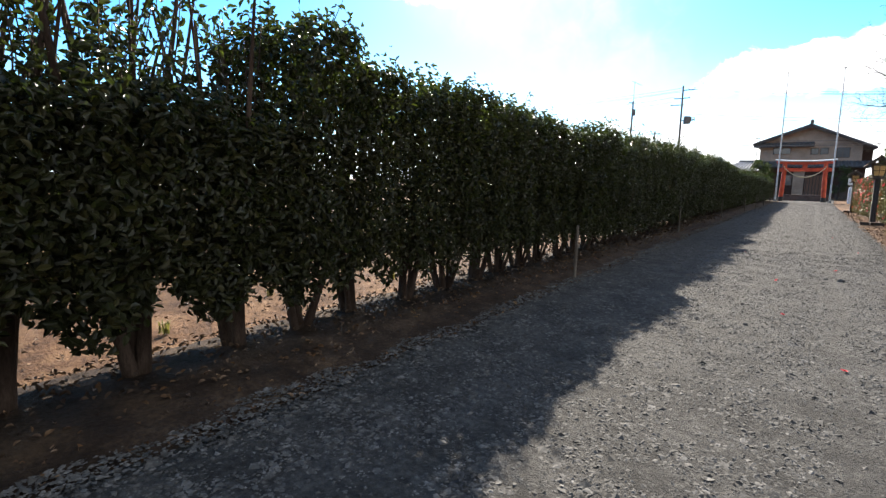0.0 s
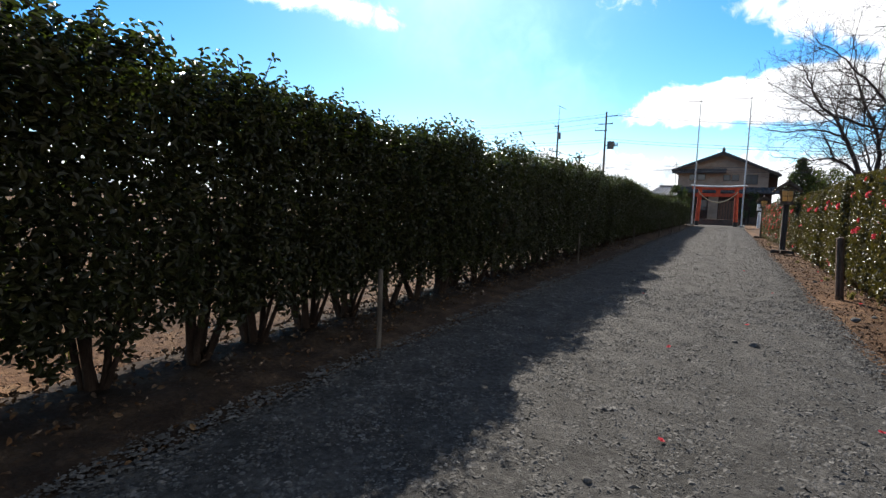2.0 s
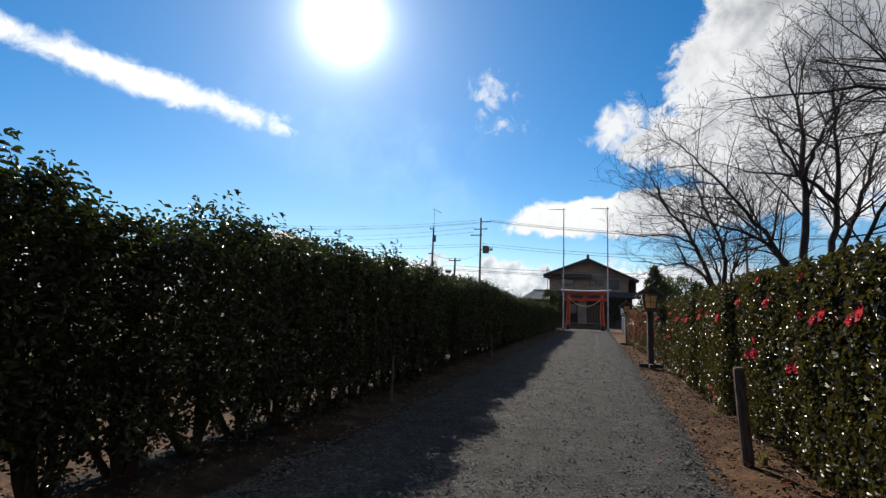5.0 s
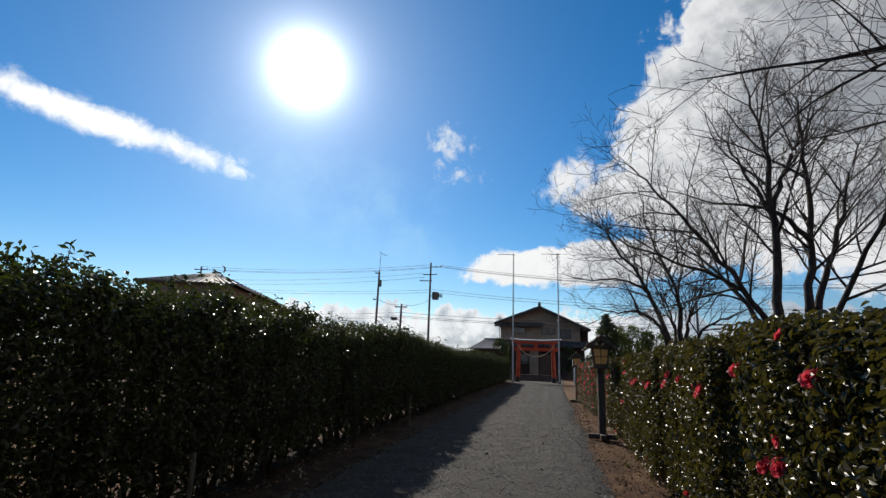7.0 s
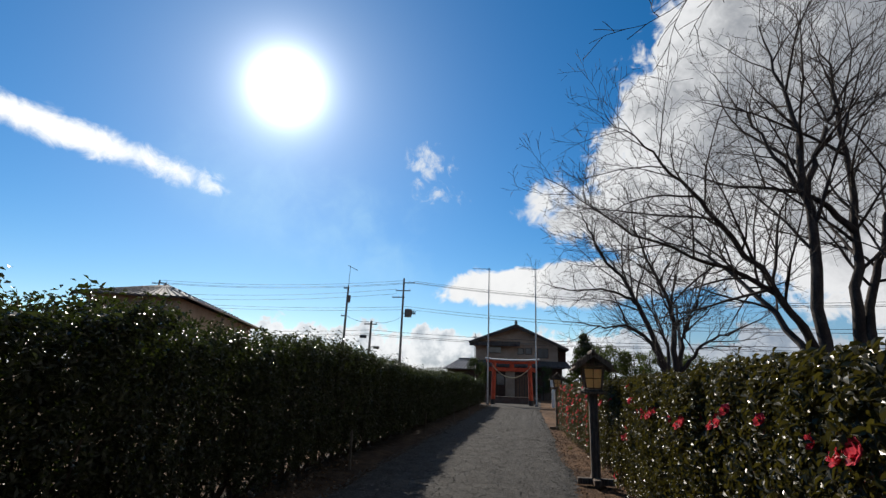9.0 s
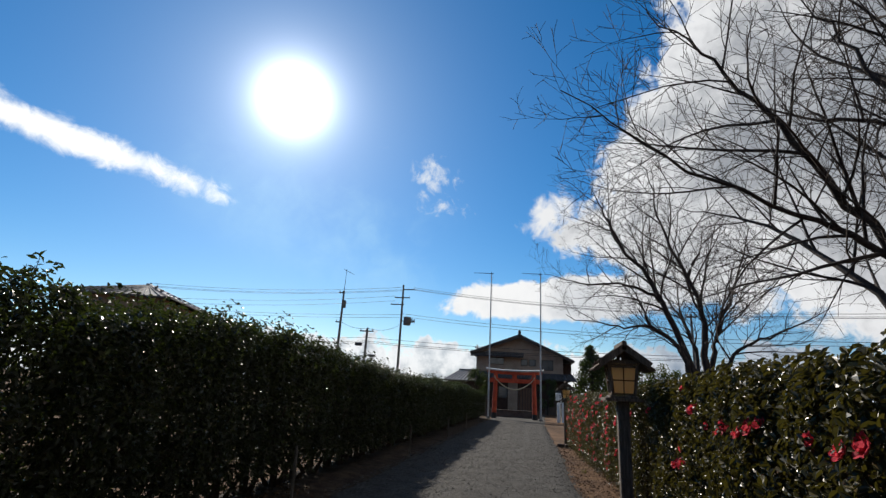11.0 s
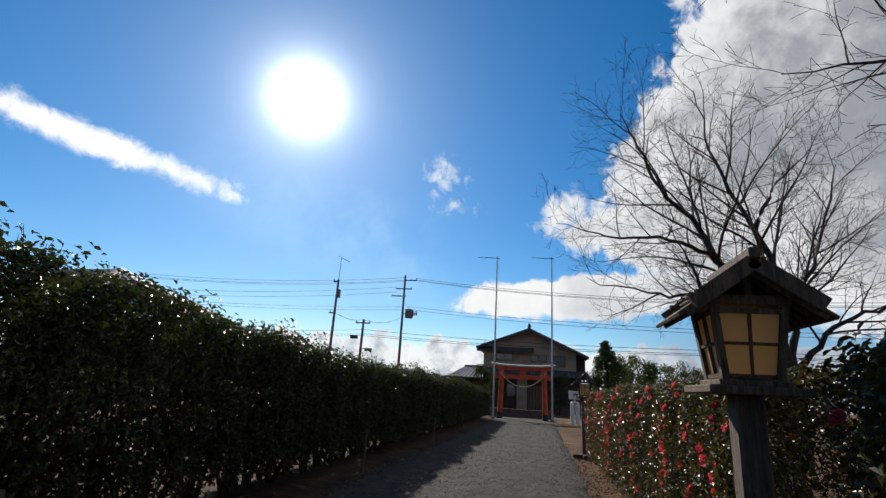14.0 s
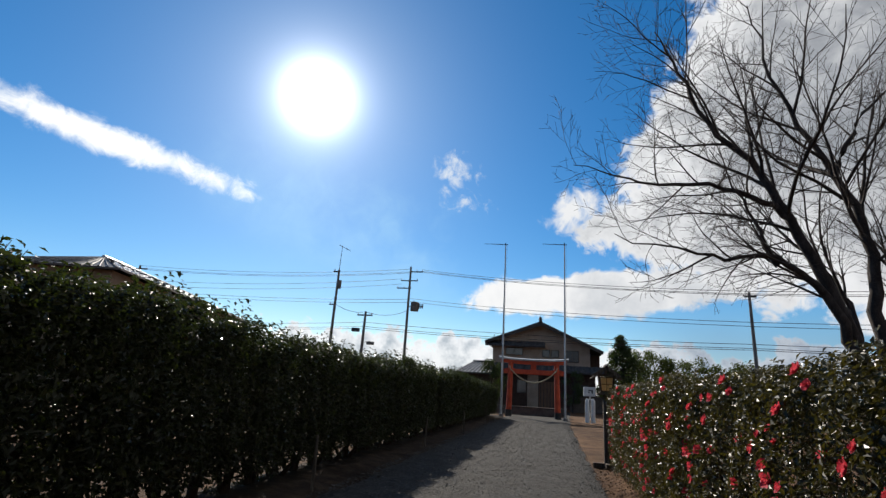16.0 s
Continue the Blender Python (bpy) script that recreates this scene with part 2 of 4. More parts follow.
BLACK_PAINT = surface("black_paint", [(0.0, (0.012, 0.012, 0.012)), (1.0, (0.03, 0.03, 0.03))], 6.0, 0.6)
CAP_METAL = surface("pale_copper_sheet", [(0.0, (0.30, 0.32, 0.33)), (1.0, (0.50, 0.52, 0.52))], 3.0, 0.45, spec=0.4)
ROPE = surface("straw_rope", [(0.0, (0.30, 0.24, 0.15)), (1.0, (0.55, 0.47, 0.33))], 20.0, 0.9, 0.01, 50, spec=0.1)
STEEL = surface("galvanised_steel", [(0.0, (0.30, 0.31, 0.32)), (0.5, (0.42, 0.43, 0.44)), (1.0, (0.55, 0.56, 0.57))], 4.0, 0.45, 0, metal=0.6, stretch=(1, 1, 0.2))
CONCRETE = surface("pole_concrete", [(0.0, (0.10, 0.097, 0.094)), (0.5, (0.15, 0.147, 0.14)), (1.0, (0.22, 0.214, 0.205))], 5.0, 0.9, 0.003, 40, spec=0.2)
DARK_STEEL = surface("dark_fitting", [(0.0, (0.03, 0.03, 0.032)), (1.0, (0.09, 0.09, 0.095))], 5.0, 0.55, metal=0.3)
WIRE = surface("black_cable", [(0.0, (0.015, 0.015, 0.016)), (1.0, (0.035, 0.035, 0.036))], 3.0, 0.6)
STUCCO = surface("beige_stucco", [(0.0, (0.26, 0.20, 0.155)), (0.5, (0.33, 0.26, 0.205)), (1.0, (0.40, 0.325, 0.26))], 1.2, 0.9, 0.004, 60, spec=0.15, patch=0.1)
BROWN_WALL = surface("brown_siding", [(0.0, (0.034, 0.021, 0.017)), (1.0, (0.072, 0.046, 0.037))], 2.0, 0.85, 0.004, 40, spec=0.2)
ROOF_TILE = surface("dark_roof_tile", [(0.0, (0.04, 0.042, 0.046)), (0.5, (0.075, 0.078, 0.084)), (1.0, (0.13, 0.133, 0.14))], 4.0, 0.55, 0.004, 30, spec=0.25, per_piece=0.2)
# Pale grey stands for sun on tile: a far slope, ridge and wing ribs.
SUNLIT_TILE = surface("sunlit_pale_roof_tile", [(0.0, (0.38, 0.38, 0.38)), (0.5, (0.48, 0.48, 0.48)), (1.0, (0.60, 0.60, 0.59))], 4.0, 0.32, 0, 30, spec=0.8)
GLASS = surface("dark_window_glass", [(0.0, (0.03, 0.036, 0.042)), (1.0, (0.06, 0.068, 0.076))], 1.0, 0.12, spec=0.6)
FRAME_MAT = surface("bronze_window_frame", [(0.0, (0.03, 0.025, 0.022)), (1.0, (0.06, 0.05, 0.045))], 4.0, 0.5)
DOOR_MAT = surface("brown_door_wood", [(0.0, (0.10, 0.055, 0.035)), (1.0, (0.20, 0.115, 0.075))], 3.0, 0.6, stretch=(4, 4, 0.5))
WHITE_STONE = surface("white_painted_stone", [(0.0, (0.50, 0.50, 0.48)), (0.5, (0.62, 0.62, 0.60)), (1.0, (0.74, 0.74, 0.72))], 5.0, 0.8, 0.002, 40, spec=0.2)
BLOCK_WALL = surface("dark_block_wall", [(0.0, (0.05, 0.042, 0.038)), (1.0, (0.11, 0.095, 0.085))], 3.0, 0.9, 0.006, 30, spec=0.15)


# ---- helpers for meshes ----
rng = np.random.default_rng(7)


def gz(y):
    """The ground falls gently towards the gate."""
    return -0.0058 * min(max(y - 20.0, 0.0), 32.0)


def thing(name, x, y, z, label="", category="", group="", kind="", rz=0.0):
    e = new(name)
    e.empty_display_size = 0.2
    e.matrix_world = pose(x, y, z, 0, 0, rz)
    return tagged(e, label, category, group, kind)


def part(name, bm, material, parent=None, label=""):
    """Links a bmesh, or a ready mesh, as one mesh object under a thing or a part."""
    if isinstance(bm, bmesh.types.BMesh):
        me = bpy.data.meshes.new(name)
        bmesh.ops.recalc_face_normals(bm, faces=bm.faces)
        bm.to_mesh(me)
        bm.free()
    else:
        me = bm
    if not me.materials:
        me.materials.append(material)
    ob = new(name, me)
    ob.parent = parent
    return tagged(ob, label)


def raw(name, verts, faces, smooth=False):
    me = bpy.data.meshes.new(name)
    me.from_pydata(np.asarray(verts).tolist(), [], np.asarray(faces).tolist())
    if smooth:
        me.polygons.foreach_set("use_smooth", np.ones(len(me.polygons), bool))
    me.update()
    return me


def slab(x0, x1, y0, y1, z0, z1, bevel=0.0, bm=None, m=None):
    bm = bm or bmesh.new()
    r = bmesh.ops.create_cube(bm, size=1, matrix=Matrix.Translation(((x0 + x1) / 2, (y0 + y1) / 2, (z0 + z1) / 2)) @ Matrix.Diagonal((x1 - x0, y1 - y0, z1 - z0, 1)))
    if m is not None:
        bmesh.ops.transform(bm, matrix=m, verts=r["verts"])
    if bevel:
        es = list({e for v in r["verts"] for e in v.link_edges})
        bmesh.ops.bevel(bm, geom=es, offset=bevel, segments=1, affect="EDGES")
    return bm


def tube_data(path, radii, sides):
    """Verts and faces of a tube along a path of points."""
    path = np.asarray(path, float)
    d = np.gradient(path, axis=0)
    d /= np.linalg.norm(d, axis=1, keepdims=True) + 1e-9
    up = np.where(np.abs(d[:, 2:3]) < 0.9, [[0, 0, 1.0]], [[1.0, 0, 0]])
    a = np.cross(d, up)
    a /= np.linalg.norm(a, axis=1, keepdims=True) + 1e-9
    b = np.cross(d, a)
    ang = np.arange(sides) * 2 * math.pi / sides
    ring = path[:, None] + np.asarray(radii)[:, None, None] * (a[:, None] * np.cos(ang)[None, :, None] + b[:, None] * np.sin(ang)[None, :, None])
    n = len(path)
    i, j = np.meshgrid(np.arange(n - 1), np.arange(sides), indexing="ij")
    k = (j + 1) % sides
    faces = np.stack([i * sides + j, i * sides + k, (i + 1) * sides + k, (i + 1) * sides + j], -1).reshape(-1, 4)
    return ring.reshape(-1, 3), faces


def tubes(name, items, smooth=True):
    """One mesh out of many tubes (path, radii, sides)."""
    vs, fs, off = [], [], 0
    for path, radii, sides in items:
        v, f = tube_data(path, radii, sides)
        vs.append(v)
        fs.append(f + off)
        off += len(v)
    return raw(name, np.concatenate(vs), np.concatenate(fs), smooth)


def post(r0, r1, z0, z1, sides=12, x=0.0, y=0.0, bm=None):
    bm = bm or bmesh.new()
    bmesh.ops.create_cone(bm, cap_ends=True, segments=sides, radius1=r0, radius2=r1, depth=z1 - z0, matrix=Matrix.Translation((x, y, (z0 + z1) / 2)))
    return bm


def leaves(name, places, facing, length, width, fine=True):
    """A mesh of folded leaves at the given places, each facing roughly its own way."""
    n = len(places)
    facing = facing + rng.normal(0, 0.55, (n, 3))
    facing /= np.linalg.norm(facing, axis=1, keepdims=True) + 1e-9
    tip = rng.normal(0, 1, (n, 3))
    tip[:, 2] += 0.1
    tip -= (tip * facing).sum(1, keepdims=True) * facing
    tip /= np.linalg.norm(tip, axis=1, keepdims=True) + 1e-9
    side = np.cross(facing, tip)
    s = rng.uniform(0.7, 1.25, (n, 1))
    L, w = length * s, width * s
    up = facing * w * 0.35
    p = np.asarray(places)
    if fine:
        q = [p, p + tip * L * 0.35 + side * w * 0.5 + up, p + tip * L * 0.72 + side * w * 0.40 + up * 0.8, p + tip * L - facing * L * 0.12,
             p + tip * L * 0.72 - side * w * 0.40 + up * 0.8, p + tip * L * 0.35 - side * w * 0.5 + up]
        v = np.stack(q, 1).reshape(-1, 3)
        o = np.arange(n)[:, None] * 6
        f = np.concatenate([o + [0, 3, 2, 1], o + [0, 5, 4, 3]])
    else:
        v = np.stack([p, p + tip * L * 0.5 + side * w * 0.5 + up, p + tip * L, p + tip * L * 0.5 - side * w * 0.5 + up], 1).reshape(-1, 3)
        o = np.arange(n)[:, None] * 4
        f = np.concatenate([o + [0, 2, 1], o + [0, 3, 2]])
    return raw(name, v, f)


# ---- ground and road ----
def sheet(name, xs, ys, height):
    verts = [(x, y, height(x, y)) for y in ys for x in xs]
    k = len(xs)
    faces = [(j * k + i, j * k + i + 1, (j + 1) * k + i + 1, (j + 1) * k + i) for j in range(len(ys) - 1) for i in range(k - 1)]
    return raw(name, verts, faces, True)


def rough(x, y, size, amount):
    return noise.noise((x / size, y / size, 3.1)) * amount


near_x = [i * 0.25 for i in range(-36, 25)]
near_y = [-6 + i * 0.5 for i in range(0, 151)]
ground = part("ground", sheet("ground", [-2500, -600, -150, -60, -30, -15] + near_x + [9, 15, 30, 60, 150, 600, 2500], [-2500, -500, -100, -30, -12] + near_y + [75, 85, 110, 200, 600, 2500],
              lambda x, y: gz(y) - 0.03 + (rough(x, y, 0.7, 0.02) if abs(x) < 10 and -7 < y < 70 else 0)), SOIL)
tagged(ground, "bare tan-brown soil with dry grass and scattered leaves", "ground", kind="structure")


def road_edge(y, side):
    if side < 0:
        return -2.55 + rough(0, y, 1.3, 0.16) + rough(5, y, 0.4, 0.09)
    return 1.04 + rough(9, y, 1.6, 0.14) + rough(2, y, 0.45, 0.07) + 0.03 * max(0, y - 44)


road_rows = [-14 + 0.25 * i for i in range(0, 321)]
verts, faces = [], []
COLS = 17
for y in road_rows:
    a, b = road_edge(y, -1), road_edge(y, 1)
    for i in range(COLS):
        x = a + (b - a) * i / (COLS - 1)
        rim = -0.035 if i in (0, COLS - 1) else 0.0
        # two faint wheel tracks
        track = -0.012 * (math.exp(-((x + 1.55) / 0.25) ** 2) + math.exp(-((x - 0.05) / 0.25) ** 2))
        verts.append((x, y, gz(y) + 0.012 + rim + track + rough(x, y, 0.35, 0.008)))
for j in range(len(road_rows) - 1):
    for i in range(COLS - 1):
        k = j * COLS + i
        faces.append((k, k + 1, k + COLS + 1, k + COLS))
road = part("road", raw("road", verts, faces, True), GRAVEL)
tagged(road, "straight approach path of loose grey gravel", "road", kind="structure")


def road_z(x, y):
    return gz(y) + 0.012 - 0.012 * (math.exp(-((x + 1.55) / 0.25) ** 2) + math.exp(-((x - 0.05) / 0.25) ** 2)) + rough(x, y, 0.35, 0.008)


def pebbles(name, count, size, spread):
    """Broken stones bedded in the ground, flattened and turned each its own way."""
    base = np.array([(1, 0, -0.35), (0, 1, -0.35), (-1, 0, -0.35), (0, -1, -0.35), (0, 0, 1)], float)
    tri = np.array([(0, 1, 4), (1, 2, 4), (2, 3, 4), (3, 0, 4)])
    x, y = spread(count)
    z = np.array([road_z(a, b) for a, b in zip(x, y)])
    s = size * np.exp(rng.normal(0, 0.36, count))
    shape = base[None] * rng.uniform(0.6, 1.15, (count, 5, 1)) + rng.normal(0, 0.2, (count, 5, 3))
    shape[:, 4, :2] += rng.normal(0, 0.35, (count, 2))
    shape[:, :, 2] *= rng.uniform(0.16, 0.42, (count, 1))
    a = rng.uniform(0, 2 * math.pi, count)
    ca, sa = np.cos(a)[:, None], np.sin(a)[:, None]
    px, py, pz = shape[:, :, 0], shape[:, :, 1], shape[:, :, 2]
    v = np.stack([(px * ca - py * sa) * s[:, None] + x[:, None], (px * sa + py * ca) * s[:, None] + y[:, None], pz * s[:, None] + z[:, None]], -1)
    f = (np.arange(count)[:, None, None] * 5 + tri[None]).reshape(-1, 3)
    return raw(name, v.reshape(-1, 3), f)


def near_spread(n):
    y = -1.2 + 11.0 * rng.random(n) ** 1.1
    return rng.uniform(-2.68, 1.12, n), y


def far_spread(n):
    y = 8.0 + 38 * rng.random(n) ** 1.35
    return rng.uniform(-2.62, 1.08, n), y


for count, size, spread in ((95000, 0.0118, near_spread), (78000, 0.0145, far_spread)):
    stones = part("gravel_stones", pebbles("gravel_stones", count, size, spread), STONE)
    tagged(stones, "loose broken grey gravel stones lying on the path", "gravel", kind="stuff")

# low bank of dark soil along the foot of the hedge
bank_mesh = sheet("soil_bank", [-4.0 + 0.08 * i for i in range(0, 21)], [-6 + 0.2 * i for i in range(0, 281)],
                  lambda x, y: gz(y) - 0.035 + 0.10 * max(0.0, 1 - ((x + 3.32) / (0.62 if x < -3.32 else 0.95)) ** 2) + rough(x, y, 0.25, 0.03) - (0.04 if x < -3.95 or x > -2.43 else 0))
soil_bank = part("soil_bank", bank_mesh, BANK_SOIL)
tagged(soil_bank, "low bank of dark soil under the hedge", "soil", kind="structure")


def litter(count, x0, x1, y0, y1, size, lift):
    x, y = rng.uniform(x0, x1, count), rng.uniform(y0, y1, count)
    z = np.array([gz(b) + lift + (0.10 * max(0.0, 1 - ((a + 3.32) / 0.62) ** 2) if a < -2.7 and a > -3.94 else 0) for a, b in zip(x, y)])
    face = np.tile((0.0, 0.0, 1.2), (count, 1))
    return leaves("fallen_leaves", np.stack([x, y, z], 1), face, size, size * 0.55, True)


clods = part("soil_crumbs", pebbles("soil_crumbs", 9000, 0.009, lambda n: (rng.uniform(1.0, 2.2, n), 6.5 + 24 * rng.random(n) ** 1.2)), SOIL)
tagged(clods, "small crumbs of brown soil beside the gravel", "soil", kind="stuff")
for n, area in ((5200, (-3.9, -2.45, -2, 20)), (4200, (-7.5, -3.6, -3, 20)), (2600, (1.05, 2.3, 7, 31))):
    tagged(part("fallen_leaves", litter(n, *area, 0.042, 0.0), LITTER), "dry brown leaves scattered on the soil", "leaf litter", kind="stuff")


# ---- hedges ----
def crown_points(n, depth, half, z0, z1, shell, ragged, thin=1.12, narrow=0.1):
    """Places and facings of leaves in a clipped block of foliage with a soft, uneven skin."""
    x, y = rng.uniform(-1, 1, n), rng.uniform(-1, 1, n)
    z = rng.uniform(0, 1, n) ** thin
    kind = rng.random(n)
    skin = 1 - np.abs(rng.normal(0, 0.16, n))
    front = kind < shell * 0.72
    top = (kind >= shell * 0.72) & (kind < shell)
    x = np.where(front, np.sign(x) * skin, x)
    z = np.where(top, skin, z)
    bulge = np.array([noise.noise((b * 2.1, c * 3.0, a * 0.9)) for a, b, c in zip(x, y, z)])
    px = x * depth * (1 + 0.22 * bulge) * (1 - 0.22 * np.clip(z - 0.75, 0, 1) * 4 * 0.3)
    py = y * half * 1.25 * (1 - narrow * np.clip((z - 0.72) / 0.28, 0, 1))
    lower = z0 + 0.10 * np.sin(y * 5 + x * 2) + 0.16 * bulge
    pz = lower + (z1 - lower) * z + top * bulge * ragged
    face = np.stack([np.where(np.abs(x) > 0.6, np.sign(x), x * 0.6), y * 0.2, 0.35 + 0.9 * (z > 0.85)], 1)
    return np.stack([px, py, pz], 1), face


def stem_set(seed, reach, n_stems, r0, spread=1.0):
    """The stems of one shrub: a short stout trunk and limbs that fork off it."""
    g = random.Random(seed)
    out = []
    for i in range(n_stems):
        a = g.uniform(0, 6.28)
        lean = g.uniform(0.02, 0.12) if i == 0 else g.uniform(0.15, 0.6) * spread
        pts, p = [], Vector((0.05 * math.cos(a) * (i > 0), 0.05 * math.sin(a) * (i > 0), -0.05))
        d = Vector((math.cos(a) * lean, math.sin(a) * lean, 1)).normalized()
        steps = 7
        for k in range(steps):
            pts.append(tuple(p))
            d = (d + Vector((g.gauss(0, 0.07), g.gauss(0, 0.07), 0.06))).normalized()
            p = p + d * reach / (steps - 1) * g.uniform(0.9, 1.1)
        w = r0 * (1.0 if i == 0 else g.uniform(0.35, 0.85))
        out.append((pts, [w * (1.25 if k == 0 else 1) * (1 - 0.8 * k / (steps - 1)) for k in range(steps)], 8))
    return out


def shoot_points(n, depth, half, z1, tall):
    """Young shoots above the clipped top: stalks and the leaves along them."""
    stalks, spots, face = [], [], []
    for i in range(n):
        p = Vector((rng.uniform(-depth, depth) * 0.8, rng.uniform(-half, half), z1 - 0.12))
        d = Vector((rng.normal(0, 0.2), rng.normal(0, 0.2), 1)).normalized()
        h = tall * rng.uniform(0.5, 1.3)
        stalks.append(([tuple(p), tuple(p + d * h * 0.5), tuple(p + d * h + Vector((rng.normal(0, 0.02), rng.normal(0, 0.02), 0)))], [0.005, 0.004, 0.002], 3))
        for k in range(int(5 + h * 42)):
            spots.append(tuple(p + d * h * rng.uniform(0.1, 1.03)))
            face.append((rng.normal(0, 0.6), rng.normal(0, 0.6), 0.7))
    return stalks, np.array(spots), np.array(face)


def hedge_shrub(name, label, seed, leaf, count, fine, depth, half, z0, z1, size, stems, shell=0.72, ragged=0.12, shoots=7, tall=0.2, group="", r0=0.05, thin=1.12, reach=0.62, narrow=0.1):
    shrub = thing(name, 0, 0, 0, label, "shrub", group)
    st = stem_set(seed, z1 * reach, stems, r0, 1.0 if reach < 0.7 else 0.45)
    part("trunk", tubes("trunk", st[:1]), BARK, shrub)
    for s in st[1:]:
        part("branch", tubes("branch", [s]), BARK, shrub)
    p, f = crown_points(count, depth, half, z0, z1, shell, ragged, thin, narrow)
    part("foliage", leaves("foliage", p, f, size, size * 0.5, fine), leaf, shrub)
    stalks, sp, sf = shoot_points(shoots, depth, half, z1, tall)
    tagged(part("shoots", tubes("shoots", stalks), BARK, shrub), kind="stuff")
    part("shoot_leaves", leaves("shoot_leaves", sp, sf, size * 0.95, size * 0.42, fine), leaf, shrub)
    return shrub


LEFT_LABEL = "dense dark green camellia shrub clipped into a tall hedge"
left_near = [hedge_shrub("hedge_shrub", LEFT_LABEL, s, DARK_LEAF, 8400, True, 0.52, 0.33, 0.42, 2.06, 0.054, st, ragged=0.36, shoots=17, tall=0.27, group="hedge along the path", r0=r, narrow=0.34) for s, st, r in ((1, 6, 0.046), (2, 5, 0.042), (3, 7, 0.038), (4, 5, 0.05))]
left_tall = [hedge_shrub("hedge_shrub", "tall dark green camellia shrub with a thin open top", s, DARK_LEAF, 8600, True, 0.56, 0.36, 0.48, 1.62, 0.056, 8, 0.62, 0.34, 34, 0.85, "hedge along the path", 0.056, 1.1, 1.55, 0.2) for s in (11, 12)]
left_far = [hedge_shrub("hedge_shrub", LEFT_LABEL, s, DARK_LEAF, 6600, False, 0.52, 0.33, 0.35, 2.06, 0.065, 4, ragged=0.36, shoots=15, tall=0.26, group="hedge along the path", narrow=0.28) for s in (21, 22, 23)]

gr = random.Random(5)
plan = []
y = -3.2
while y < 49.0:
    plan.append(y)
    y += gr.uniform(0.52, 0.68)
HEDGE_TOP = ((-4, 2.7), (0.6, 2.4), (1.5, 2.18), (4, 2.0), (6, 1.92), (8, 1.93), (12, 2.0), (18, 2.0), (21.2, 2.0), (22.6, 1.90), (24, 1.84), (30, 1.83), (39, 1.80), (46, 1.68), (50, 1.45))


def along(table, y):
    for (a, h0), (b, h1) in zip(table, table[1:]):
        if y <= b:
            return h0 + (h1 - h0) * (y - a) / (b - a)
    return table[-1][1]


planted = {}
for i, y in enumerate(plan):
    pool, z1 = (left_tall, 2.5) if y < 0.95 else (left_near, 2.06) if y < 8 else (left_far, 2.06)
    src = gr.choice(pool)
    flip = gr.choice((0, 180)) + gr.uniform(-6, 6)
    m = pose(-3.42 + gr.uniform(-0.06, 0.06), y, gz(y) + 0.05, 0, 0, flip) @ Matrix.Diagonal((gr.uniform(0.95, 1.05), 1.0, along(HEDGE_TOP, y) / z1 * gr.uniform(0.92, 1.04), 1))
    planted.setdefault(src, []).append(m)


# ---- camellia hedge in flower ----
def flower_mesh(seed):
    """A ruffled camellia: rings of cupped petals, each bent twice along its length."""
    g = random.Random(seed)
    bm = bmesh.new()
    for ring, (n, r, lift, w) in enumerate(((7, 0.050, 0.30, 0.046), (6, 0.043, 0.75, 0.040), (6, 0.034, 1.1, 0.032), (4, 0.022, 1.4, 0.022))):
        for k in range(n):
            a = k * 2 * math.pi / n + ring * 0.5 + g.uniform(-0.2, 0.2)
            rr = r * g.uniform(0.8, 1.2)
            m = Matrix.Rotation(a, 4, "Z") @ Matrix.Rotation(-lift * g.uniform(0.7, 1.3), 4, "Y")
            tip = g.uniform(-0.012, 0.006)
            rows = [(0.003, 0.12, 0.0), (0.5, 0.85, -0.006), (0.9, 0.95, 0.002), (1.08, 0.4, 0.006 + tip)]
            vs = [[bm.verts.new(m @ Vector((u * rr, v * h * w * 0.5, z + abs(v) * 0.006 + g.uniform(-0.002, 0.002)))) for v in (-1, 0, 1)] for u, h, z in rows]
            for p, q in zip(vs, vs[1:]):
                bm.faces.new((p[0], p[1], q[1], q[0]))
                bm.faces.new((p[1], p[2], q[2], q[1]))
    me = bpy.data.meshes.new("flower")
    bm.to_mesh(me)
    bm.free()
    me.materials.append(PETAL)
    return me


FLOWERS = [flower_mesh(s) for s in range(4)]
bm = bmesh.new()
bmesh.ops.create_icosphere(bm, subdivisions=1, radius=0.009, matrix=Matrix.Translation((0, 0, 0.012)))
STAMENS = bpy.data.meshes.new("stamens")
bm.to_mesh(STAMENS)
bm.free()
STAMENS.materials.append(STAMEN)


def add_flowers(shrub, n, depth, half, z0, z1, seed, size):
    g = random.Random(seed)
    for k in range(n):
        f = part("flower", FLOWERS[g.randrange(4)], PETAL, shrub, "pink-red camellia flower" if k == 0 else "")
        side = -1 if g.random() < 0.8 else 1
        z = g.uniform(z0, z1)
        s = size * g.uniform(0.75, 1.3)
        f.matrix_basis = Matrix.Translation((side * depth * g.uniform(0.93, 1.05), g.uniform(-half, half), z)) @ Euler((g.uniform(-0.5, 0.5), side * g.uniform(0.9, 1.6), 0)).to_matrix().to_4x4() @ Matrix.Scale(s, 4)
        part("stamens", STAMENS, STAMEN, f)


